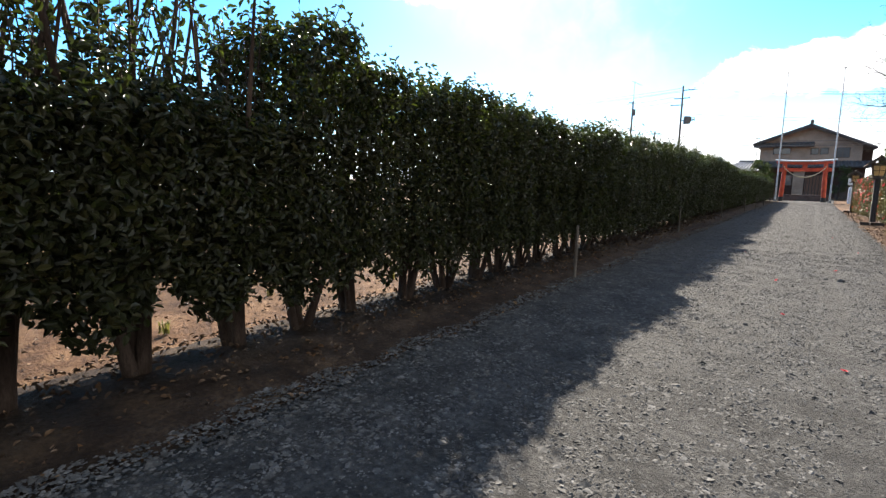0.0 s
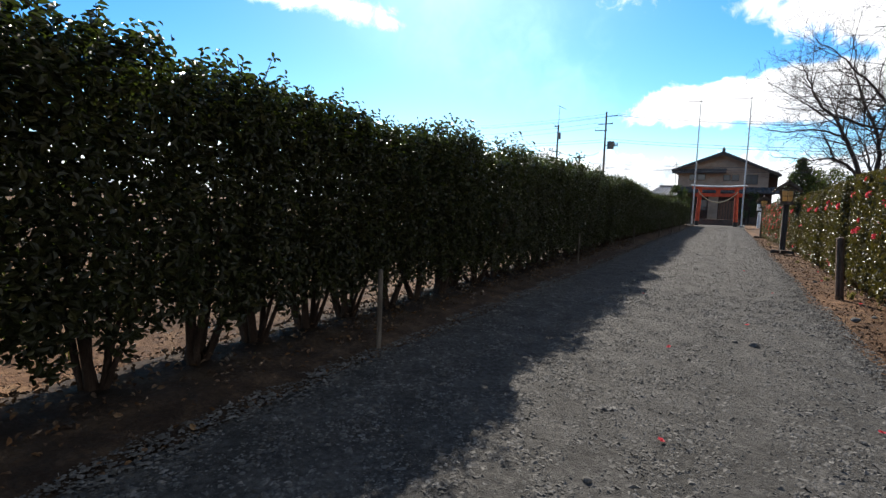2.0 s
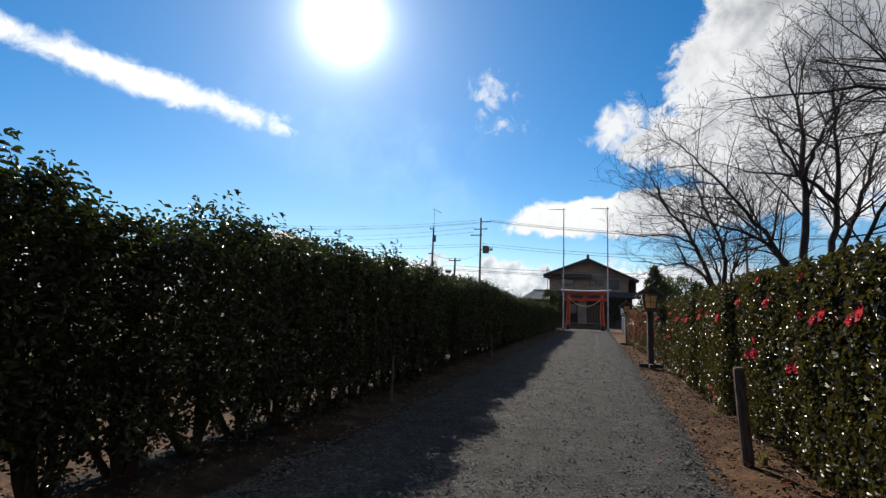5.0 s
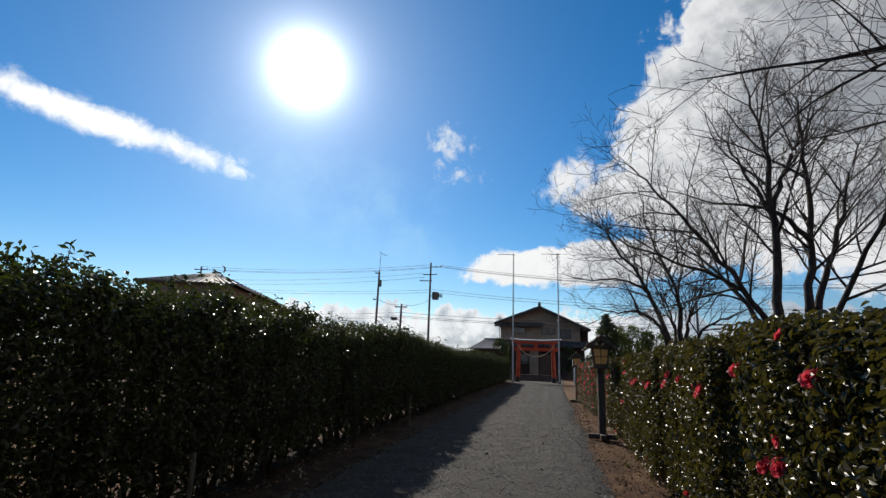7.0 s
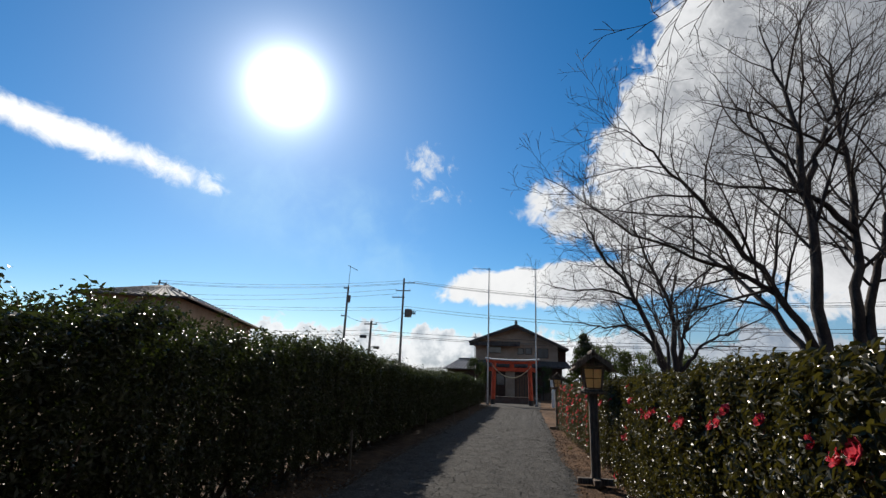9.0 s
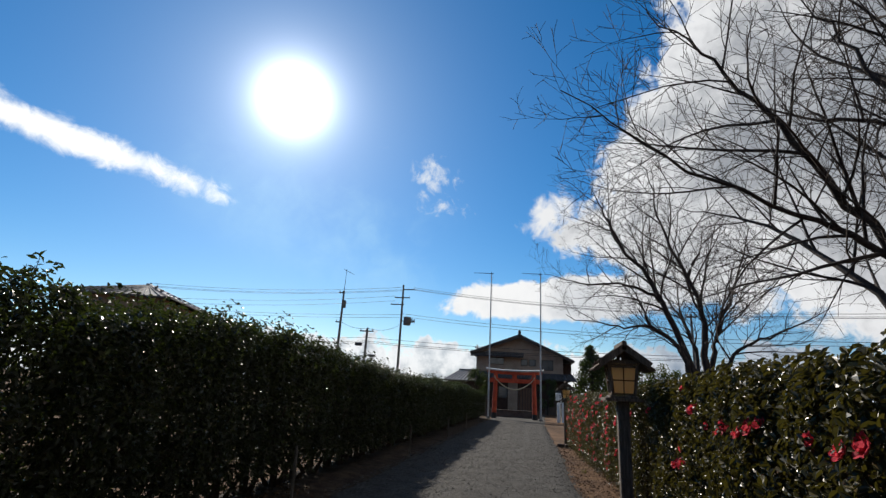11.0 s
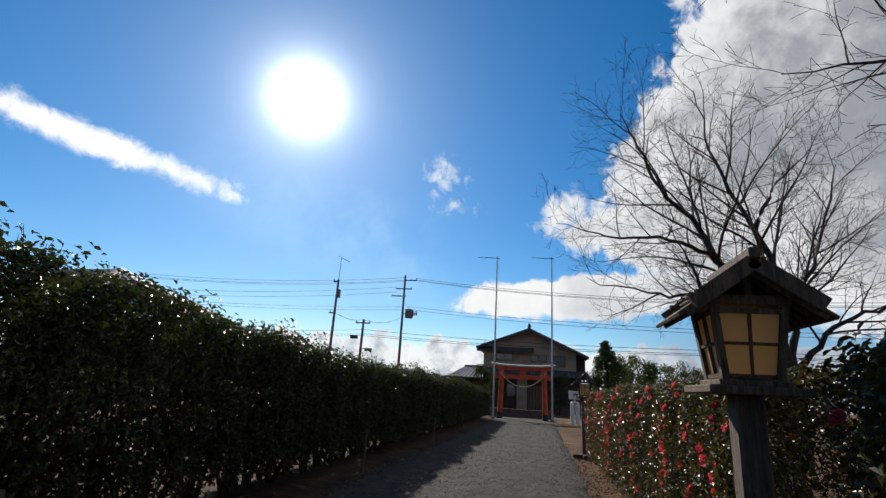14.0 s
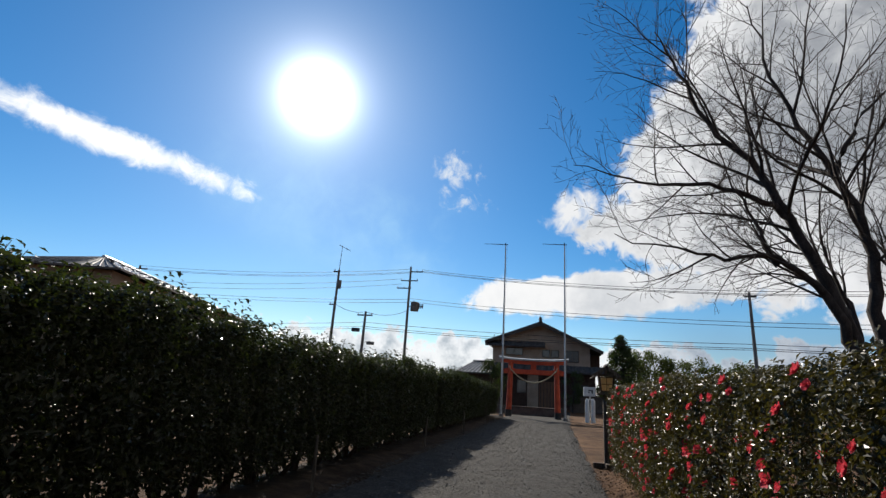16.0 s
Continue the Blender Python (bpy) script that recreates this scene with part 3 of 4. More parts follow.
RIGHT_LABEL = "glossy green camellia shrub with pink-red flowers in a clipped hedge"
right_near, right_far = [], []
for s, n in ((31, 3), (32, 6), (33, 4), (34, 1)):
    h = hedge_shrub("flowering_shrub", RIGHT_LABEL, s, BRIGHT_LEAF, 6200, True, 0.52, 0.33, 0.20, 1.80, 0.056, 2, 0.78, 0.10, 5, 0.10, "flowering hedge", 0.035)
    add_flowers(h, n, 0.52, 0.33, 0.25, 1.72, s, 0.92)
    right_near.append(h)
for s, n in ((41, 12), (42, 15), (43, 8)):
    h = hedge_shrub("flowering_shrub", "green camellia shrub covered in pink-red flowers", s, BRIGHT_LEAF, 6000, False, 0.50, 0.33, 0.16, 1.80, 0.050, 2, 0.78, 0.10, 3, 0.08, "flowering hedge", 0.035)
    add_flowers(h, n, 0.50, 0.32, 0.2, 1.74, s, 0.80)
    right_far.append(h)

RIGHT_TOP = ((7, 1.94), (12, 1.89), (17, 1.73), (22, 1.69), (26, 1.66), (31, 1.58))
y = 8.0
while y < 30.0:
    gap = 19.35 < y < 20.35
    if not gap:
        src = gr.choice(right_near if y < 20.8 else right_far)
        m = pose(2.15 - 0.03 * max(0.0, y - 21.0) + gr.uniform(-0.05, 0.05), y, gz(y) - 0.02, 0, 0, gr.uniform(-6, 6)) @ Matrix.Diagonal((gr.uniform(0.94, 1.06), 1.0, along(RIGHT_TOP, y) / 1.80 * gr.uniform(0.97, 1.02), 1))
        planted.setdefault(src, []).append(m)
    y += gr.uniform(0.54, 0.66)

for src, spots in planted.items():
    for m in spots[1:]:
        copy_thing(src, m)
    src.matrix_world = spots[0]


# ---- bare trees ----
def sweep(points, steps):
    """A smooth curve through a few points."""
    p = [np.array(q, float) for q in points]
    p = [2 * p[0] - p[1]] + p + [2 * p[-1] - p[-2]]
    out = []
    spans = len(p) - 3
    for k in range(steps + 1):
        u = k / steps * spans
        i = min(int(u), spans - 1)
        u -= i
        a, b, c, d = p[i:i + 4]
        out.append(0.5 * (2 * b + (c - a) * u + (2 * a - 5 * b + 4 * c - d) * u * u + (3 * b - a - 3 * c + d) * u ** 3))
    return out


def side_shoots(g, pts, rs, length, level, out):
    """Grows the finer branches off a branch, reaching outwards and up, then finer ones off those."""
    if level > 3:
        return
    steps = len(pts) - 1
    n = (0, max(5, int(length * 3.4)), max(4, int(length * 5.4)), max(3, int(length * 9.0)))[level]
    n = min(n, (0, 18, 10, 7)[level])
    swing = g.uniform(0, 6.28)
    for k in range(n):
        u = (0.16 if level == 1 else 0.12) + 0.84 * (k + g.uniform(0.15, 0.85)) / n
        i = min(int(u * steps), steps - 1)
        f = u * steps - i
        p = Vector(pts[i]).lerp(Vector(pts[i + 1]), f)
        d = (Vector(pts[i + 1]) - Vector(pts[i])).normalized()
        swing += 2.4 + g.uniform(-0.5, 0.5)
        side = d.orthogonal().normalized()
        side = Matrix.Rotation(swing, 3, d) @ side
        angle = radians(g.uniform(28, 58))
        nd = (d * math.cos(angle) + side * math.sin(angle) + Vector((0, 0, 0.08))).normalized()
        cl = length * g.uniform(0.26, 0.52) * (1.08 - 0.62 * u) + (0.16, 0.16, 0.12, 0.07)[level]
        r = max(min(rs[i] * g.uniform(0.45, 0.7), 0.011 * cl + 0.003), 0.0030)
        m = (0, 8, 6, 4)[level]
        line, w = [], []
        bend = Vector((g.gauss(0, 0.035), g.gauss(0, 0.035), g.uniform(-0.025, 0.045)))
        for q in range(m + 1):
            line.append(tuple(p))
            w.append(max(r * (1 - 0.85 * q / m), 0.0026))
            nd = (nd + bend + Vector((g.gauss(0, 0.085), g.gauss(0, 0.085), g.gauss(0, 0.07)))).normalized()
            p = p + nd * cl / m
        out.append((level, line, w))
        side_shoots(g, line, w, cl, level + 1, out)


def bare_tree(x, y, seed, limbs, label):
    """limbs: the start radius and the few points, from the foot of the tree, through which each one sweeps."""
    g = random.Random(seed)
    tree = thing("bare_tree", x, y, gz(y) - 0.05, label, "tree", "row of bare trees")
    fine = []
    for k, (r, way_points) in enumerate(limbs):
        steps = 4 * (len(way_points) - 1) + 4
        pts = [q + np.array([g.gauss(0, 0.022), g.gauss(0, 0.03), g.gauss(0, 0.022)]) * (0 < i) for i, q in enumerate(sweep(way_points, steps))]
        length = float(sum(np.linalg.norm(b - a) for a, b in zip(pts, pts[1:])))
        rs = [max(r * (1 - 0.93 * (i / steps) ** 0.8), 0.006) for i in range(steps + 1)]
        part("trunk" if k == 0 else "limb", tubes("limb", [([tuple(q) for q in pts], rs, 10)]), TREE_BARK, tree)
        out = []
        bare = sum(1 for q in pts if q[2] < 2.1)
        side_shoots(g, [tuple(q) for q in pts[bare:]], rs[bare:], length * (len(pts) - bare) / len(pts), 1, out)
        for lv, p, w in out:
            if lv == 1:
                part("branch", tubes("branch", [(p, w, 5)]), TREE_BARK, tree)
        fine += [(p, w, 3) for lv, p, w in out if lv > 1]
    crown = part("crown", tubes("crown", fine), TREE_BARK, tree)
    tagged(crown, "mass of fine bare twigs", kind="stuff")
    return tree


bare_tree(5.05, 11.2, 3, [
    (0.17, ((0, 0, 0), (0.04, 0.02, 1.6), (0.15, 0.1, 4.6), (-0.3, 0.5, 7.4))),
    (0.075, ((0, 0, 1.8), (-0.6, -0.1, 2.9), (-1.6, -0.2, 3.6), (-2.9, -0.4, 4.0))),
    (0.075, ((0, 0, 1.9), (-0.6, 0.3, 3.1), (-1.6, 0.9, 4.1), (-3.2, 1.8, 4.5))),
    (0.07, ((0.02, 0, 2.1), (-0.4, 0.1, 3.3), (-1.2, 0.3, 4.9), (-2.4, 0.5, 6.3))),
    (0.08, ((0.05, 0, 1.9), (0.5, 0.3, 3.0), (1.3, 0.7, 4.5), (2.6, 1.5, 6.0))),
    (0.07, ((0.03, 0, 1.8), (0.4, -0.5, 3.0), (0.9, -1.2, 4.2), (1.8, -2.4, 5.5))),
    (0.065, ((0, 0, 2.0), (-0.4, -0.4, 3.2), (-1.0, -1.1, 4.5), (-1.8, -2.0, 5.6))),
], "leafless tree with spreading dark branches behind the hedge")
bare_tree(4.9, 18.5, 8, [
    (0.13, ((-0.30, 0, 0), (-0.31, 0, 2.4), (-0.26, 0, 4.8), (-0.28, 0.1, 6.4), (-0.46, 0.2, 8.0))),
    (0.12, ((0.2, 0.1, 0), (0.22, 0.1, 2.5), (0.40, 0.1, 4.2), (0.48, 0.1, 6.2), (0.45, 0.2, 7.6))),
    (0.10, ((0.28, 0, 0.6), (0.34, 0.1, 2.6), (0.79, 0.2, 3.9), (1.25, 0.3, 5.2), (1.9, 0.6, 6.8))),
    (0.066, ((-0.29, 0, 2.0), (-1.18, -0.3, 3.42), (-2.06, -0.6, 4.4), (-2.7, -0.8, 5.1), (-3.45, -1.0, 5.7))),
    (0.062, ((-0.32, 0, 2.1), (-1.0, -0.2, 3.05), (-1.75, -0.4, 3.40), (-3.05, -0.8, 3.85), (-4.35, -1.1, 4.65))),
    (0.060, ((0.39, 0.1, 4.1), (-0.25, 0.1, 4.76), (-1.12, 0.2, 4.95), (-2.2, 0.3, 5.25))),
    (0.055, ((-0.25, 0, 4.7), (0.24, 0.1, 5.9), (0.68, 0.2, 6.6), (1.6, 0.4, 7.7))),
    (0.050, ((-0.26, 0, 4.6), (-0.76, 0.1, 5.8), (-1.27, 0.3, 7.1))),
    (0.070, ((-0.3, 0.1, 1.9), (-0.7, 1.0, 3.2), (-1.2, 2.2, 4.3), (-2.0, 3.4, 5.0))),
    (0.070, ((0.25, -0.1, 1.9), (0.5, -0.9, 3.2), (0.8, -2.0, 4.6), (1.3, -3.0, 5.6))),
], "leafless tree with two upright stems behind the flowering hedge")
bare_tree(4.68, 27.2, 14, [
    (0.12, ((-0.12, 0, 0), (-0.14, 0, 2.2), (-0.80, -0.1, 4.06), (-1.25, -0.2, 5.0), (-1.9, -0.3, 5.75), (-2.4, -0.4, 6.8), (-2.7, -0.5, 7.5))),
    (0.13, ((0.17, 0.05, 0), (0.17, 0.05, 2.4), (0.20, 0, 3.86), (-0.16, 0, 5.1), (-0.73, 0.1, 6.6), (-0.94, 0.2, 8.4))),
    (0.11, ((0.30, 0.05, 0.5), (0.34, 0.1, 2.5), (0.62, 0.2, 3.5), (1.3, 0.4, 5.0), (2.0, 0.7, 7.0))),
    (0.085, ((-0.14, 0, 2.0), (-0.56, -0.2, 3.0), (-1.29, -0.5, 3.45), (-2.2, -0.8, 3.45), (-3.55, -1.2, 3.60))),
    (0.060, ((-0.80, -0.1, 4.2), (-1.65, -0.3, 4.64), (-3.0, -0.8, 4.6), (-4.1, -1.2, 4.8))),
    (0.055, ((-0.11, 0, 5.0), (0.4, 0, 6.0), (1.4, 0.2, 7.0))),
    (0.050, ((-1.21, -0.4, 3.42), (-1.51, -0.5, 4.06), (-2.1, -0.8, 5.15))),
    (0.070, ((0.33, 0.05, 2.2), (1.0, -0.2, 3.0), (2.0, -0.4, 3.5), (3.2, -0.8, 4.2))),
    (0.070, ((0, 0.1, 2.0), (0.1, 0.9, 3.4), (-0.2, 2.0, 4.8), (-0.5, 3.0, 6.0))),
], "leafless tree with low forking stems and fine upswept twigs")


# ---- wooden lanterns, posts ----
def quad_prism(bm, lower, upper):
    """A solid between two four-cornered outlines."""
    a = [bm.verts.new(p) for p in lower]
    b = [bm.verts.new(p) for p in upper]
    bm.faces.new(a[::-1])
    bm.faces.new(b)
    for i in range(4):
        j = (i + 1) % 4
        bm.faces.new((a[i], a[j], b[j], b[i]))


def lantern(x, y, z, head):
    lamp = thing("wooden_lantern", x, y, z, "dark weathered wooden roadside lantern with amber panels", "lantern", "lanterns along the path")
    part("base_beam", slab(-0.30, 0.30, -0.06, 0.06, 0.0, 0.10, 0.01), OLD_WOOD, lamp)
    part("base_beam", slab(-0.06, 0.06, -0.30, 0.30, 0.012, 0.11, 0.01), OLD_WOOD, lamp)
    part("post", slab(-0.072, 0.072, -0.072, 0.072, 0.05, 1.46, 0.012), OLD_WOOD, lamp)
    part("tray", slab(-0.26, 0.26, -0.26, 0.26, 1.455, 1.50, 0.006), OLD_WOOD, lamp)
    part("sill", slab(-0.185, 0.185, -0.185, 0.185, 1.50, 1.535, 0.006), OLD_WOOD, lamp)
    b, t, z0, z1 = 0.14, 0.185, 1.535, 1.93
    for sx in (-1, 1):
        for sy in (-1, 1):
            bm = bmesh.new()
            quad_prism(bm, [(sx * b + dx, sy * b + dy, z0) for dx, dy in ((-0.02, -0.02), (0.02, -0.02), (0.02, 0.02), (-0.02, 0.02))],
                       [(sx * t + dx, sy * t + dy, z1 + 0.02) for dx, dy in ((-0.02, -0.02), (0.02, -0.02), (0.02, 0.02), (-0.02, 0.02))])
            part("corner_post", bm, OLD_WOOD, lamp)
    for side in range(4):
        turn = Matrix.Rotation(side * math.pi / 2, 4, "Z")
        at = lambda u, v, off: turn @ Vector((u * (b + (t - b) * v) * 0.88, -(b + (t - b) * v) + off, z0 + (z1 - z0) * v))
        bm = bmesh.new()
        quad_prism(bm, [at(-1, 0.06, 0.006), at(1, 0.06, 0.006), at(1, 0.06, 0.010), at(-1, 0.06, 0.010)], [at(-1, 0.95, 0.006), at(1, 0.95, 0.006), at(1, 0.95, 0.010), at(-1, 0.95, 0.010)])
        panel = part("panel", bm, SHOJI, lamp, "amber translucent panel" if side == 0 else "")
        rails = [(-1, 1, 0.02, 0.08), (-1, 1, 0.485, 0.525), (-1, 1, 0.93, 1.0), (-0.045, 0.045, 0.06, 0.95)]
        for u0, u1, v0, v1 in rails:
            bm = bmesh.new()
            quad_prism(bm, [at(u0, v0, -0.014), at(u1, v0, -0.014), at(u1, v0, 0.006), at(u0, v0, 0.006)], [at(u0, v1, -0.014), at(u1, v1, -0.014), at(u1, v1, 0.006), at(u0, v1, 0.006)])
            part("glazing_bar", bm, OLD_WOOD, panel)
    part("head_frame", slab(-0.215, 0.215, -0.215, 0.215, 1.95, 1.985, 0.005), OLD_WOOD, lamp)
    for sy in (-0.19, 0.19):
        part("gable_strut", slab(-0.02, 0.02, sy - 0.015, sy + 0.015, 1.98, 2.15), OLD_WOOD, lamp)
        part("tie_beam", slab(-0.33, 0.33, sy - 0.02, sy + 0.02, 1.975, 2.005, 0.004), OLD_WOOD, lamp)
    slope = math.radians(36)
    for s in (-1, 1):
        m = Matrix.Translation((0, 0, 2.19)) @ Matrix.Rotation(s * slope, 4, "Y")
        roof = part("roof_slope", slab(0.02 if s > 0 else -0.33, 0.33 if s > 0 else -0.02, -0.29, 0.29, -0.008, 0.012, 0.004, m=m), OLD_WOOD, lamp)
        lower = Matrix.Translation((0, 0, 2.172)) @ Matrix.Rotation(s * slope, 4, "Y")
        part("roof_board", slab(0.25 if s > 0 else -0.50, 0.50 if s > 0 else -0.25, -0.29, 0.29, -0.02, 0.004, 0.004, m=lower), OLD_WOOD, roof)
        for k in range(7):
            yy = -0.27 + 0.09 * k
            part("rafter", slab(0.02 if s > 0 else -0.46, 0.46 if s > 0 else -0.02, yy - 0.011, yy + 0.011, -0.05, -0.022, m=lower), OLD_WOOD, roof)
        for sy in (-0.325, 0.325):
            part("barge_board", slab(-0.01 if s > 0 else -0.42, 0.42 if s > 0 else 0.01, sy - 0.014, sy + 0.014, -0.06, 0.03, 0.004, m=m), OLD_WOOD, roof)
    part("ridge_beam", slab(-0.03, 0.03, -0.36, 0.36, 2.185, 2.25, 0.008), OLD_WOOD, lamp)
    shrink = Matrix.Translation((0, 0, 1.46)) @ Matrix.Scale(head, 4) @ Matrix.Translation((0, 0, -1.46))
    for o in lamp.children_recursive:
        if min(v.co.z for v in o.data.vertices) > 1.44:
            o.data.transform(shrink)
    return lamp


lantern(1.385, 19.60, gz(19.6), 0.93)
lantern(1.40, 30.55, gz(30.5) - 0.02, 0.80)


def stake(x, y, h, r, label, group, material):
    s = thing("wooden_stake", x, y, gz(y), label, "post", group)
    bm = post(r, r * 0.92, -0.05, h - 0.02, 12)
    for v in bm.verts:
        v.co.x += 0.012 * v.co.z
    part("shaft", bm, material, s)
    part("cut_top", post(r * 0.92, r * 0.72, h - 0.02, h, 12, 0.012 * h), material, s, "pale sawn top")
    return s


first_stake = stake(-2.60, 4.90, 0.68, 0.022, "thin weathered grey wooden stake beside the hedge", "stakes along the hedge", POST_WOOD)
for y, x in ((12.1, -2.80), (19.2, -2.78), (25.3, -2.66), (31.1, -2.66), (36.5, -2.66), (42.6, -2.68)):
    copy_thing(first_stake, pose(x, y, gz(y), gr.uniform(-2, 2), gr.uniform(-2, 2), gr.uniform(0, 360)))
stout_post = stake(1.42, 10.95, 0.90, 0.056, "stout brown wooden post leaning beside the flowering hedge", "", BROWN_WOOD)
stout_post.matrix_world = pose(1.42, 10.95, gz(10.95), 1.0, -4.5, 0)


def weed_tuft(x, y, n, size, seed):
    """A tuft of narrow arching blades."""
    g = random.Random(seed)
    verts, faces = [], []
    for k in range(n):
        a, lean, h = g.uniform(0, 6.28), g.uniform(0.2, 0.9), size * g.uniform(0.5, 1.1)
        d, s = Vector((math.cos(a), math.sin(a), 0)), Vector((-math.sin(a), math.cos(a), 0)) * 0.006
        root = Vector((g.gauss(0, 0.02), g.gauss(0, 0.02), -0.01))
        mid, tip = root + d * lean * h * 0.4 + Vector((0, 0, h * 0.7)), root + d * lean * h + Vector((0, 0, h * 0.8))
        o = len(verts)
        verts += [tuple(root - s), tuple(root + s), tuple(mid + s), tuple(mid - s), tuple(tip)]
        faces += [(o, o + 1, o + 2, o + 3), (o + 3, o + 2, o + 4)]
    me = bpy.data.meshes.new("weed_tuft")
    me.from_pydata(verts, [], faces)
    t = part("weed_tuft", me, WEED)
    t.matrix_world = pose(x, y, gz(y) - 0.015)
    return tagged(t, "tuft of yellow-green weed growing in the bare soil", "weed", "weeds on the soil", "stuff")


for i, (x, y, n, size) in enumerate(((1.56, 11.0, 26, 0.17), (1.62, 13.4, 14, 0.10), (1.5, 16.8, 12, 0.09), (-3.0, 2.2, 16, 0.10), (-3.15, 4.1, 14, 0.11), (-2.95, 6.3, 12, 0.09), (-4.3, 0.6, 18, 0.13), (-4.8, 1.9, 16, 0.12), (-4.4, 3.4, 14, 0.12), (1.35, 24.5, 12, 0.09))):
    weed_tuft(x, y, n, size, 70 + i)

hose = part("cable", tubes("cable", [([(1.43, 30.5, gz(30.5) + 0.36), (1.50, 30.35, gz(30.4) + 0.16), (1.60, 30.22, gz(30.3) + 0.10), (1.74, 30.12, gz(30.2) + 0.20)], [0.012] * 4, 6)]), WIRE)
tagged(hose, "thin black cable looping from the lantern post to the hedge", "cable")


# ---- fallen flowers and stray stones on the path ----
def fallen_flower(x, y, s):
    f = part("fallen_flower", FLOWERS[gr.randrange(4)], PETAL)
    f.matrix_world = Matrix.Translation((x, y, road_z(x, y) + 0.012)) @ Euler((gr.uniform(-0.4, 0.4), gr.uniform(-0.4, 0.4), gr.uniform(0, 6))).to_matrix().to_4x4() @ Matrix.Diagonal((s, s, s * 0.5, 1))
    return tagged(f, "wilted pink-red flower fallen on the gravel", "flower", "fallen flowers")


for x, y in ((0.05, 2.95), (0.45, 3.6), (-0.35, 4.4), (0.72, 5.2), (0.15, 7.9), (-0.5, 6.4), (0.55, 10.5), (-1.1, 9.2), (0.25, 13.5), (1.55, 10.3), (1.45, 12.8), (1.6, 14.4), (-3.05, 1.3), (-2.95, 3.1), (-3.1, 3.3)):
    fallen_flower(x, y, gr.uniform(0.25, 0.42))


def rock(x, y, r, label):
    bm = bmesh.new()
    bmesh.ops.create_icosphere(bm, subdivisions=2, radius=r)
    for v in bm.verts:
        v.co *= 1 + 0.35 * noise.noise(v.co / r * 0.9 + Vector((x, y, 0)))
        v.co.z *= 0.6
    o = part("stone", bm, STONE)
    o.matrix_world = pose(x, y, road_z(x, y) + r * 0.3, 0, 0, gr.uniform(0, 360))
    return tagged(o, label, "stone", "larger stones")


rock(0.17, 6.95, 0.045, "dark fist-sized stone lying on the gravel path")
for x, y, r in ((0.02, 7.0, 0.025), (1.25, 8.9, 0.05), (1.33, 12.6, 0.035), (-0.6, 3.8, 0.022), (0.6, 5.0, 0.02), (1.5, 9.3, 0.03)):
    rock(x, y, r, "grey stone lying on the path edge")


# ---- flag poles and gate ----
def flag_pole(x, y):
    p = thing("flag_pole", x, y, gz(y), "tall slim metal flag pole with a side arm", "flag pole", "flag poles at the gate")
    part("footing", post(0.16, 0.13, -0.02, 0.16, 12), CONCRETE, p)
    part("shaft", tubes("shaft", [([(0, 0, 0.1), (0, 0, 4), (0, 0, 8), (0, 0, 10.5)], [0.062, 0.055, 0.042, 0.034], 12)]), STEEL, p)
    part("arm", tubes("arm", [([(0.16, 0, 10.52), (0, 0, 10.53), (-0.7, 0, 10.56), (-1.35, 0, 10.58)], [0.022, 0.026, 0.022, 0.015], 8)]), DARK_STEEL, p)
    part("finial", post(0.04, 0.02, 10.48, 10.66, 10), DARK_STEEL, p)
    part("halyard", tubes("halyard", [([(0.10, 0, 10.5), (0.075, -0.05, 5), (0.09, -0.05, 1.2)], [0.005] * 3, 4)]), WIRE, p)
    part("cleat", slab(-0.015, 0.015, -0.11, -0.04, 1.1, 1.3, 0.005), DARK_STEEL, p)
    return p


flag_pole(-2.72, 49.8)
copy_thing(bpy.data.objects["flag_pole"], pose(0.955, 49.85, gz(49.85)))


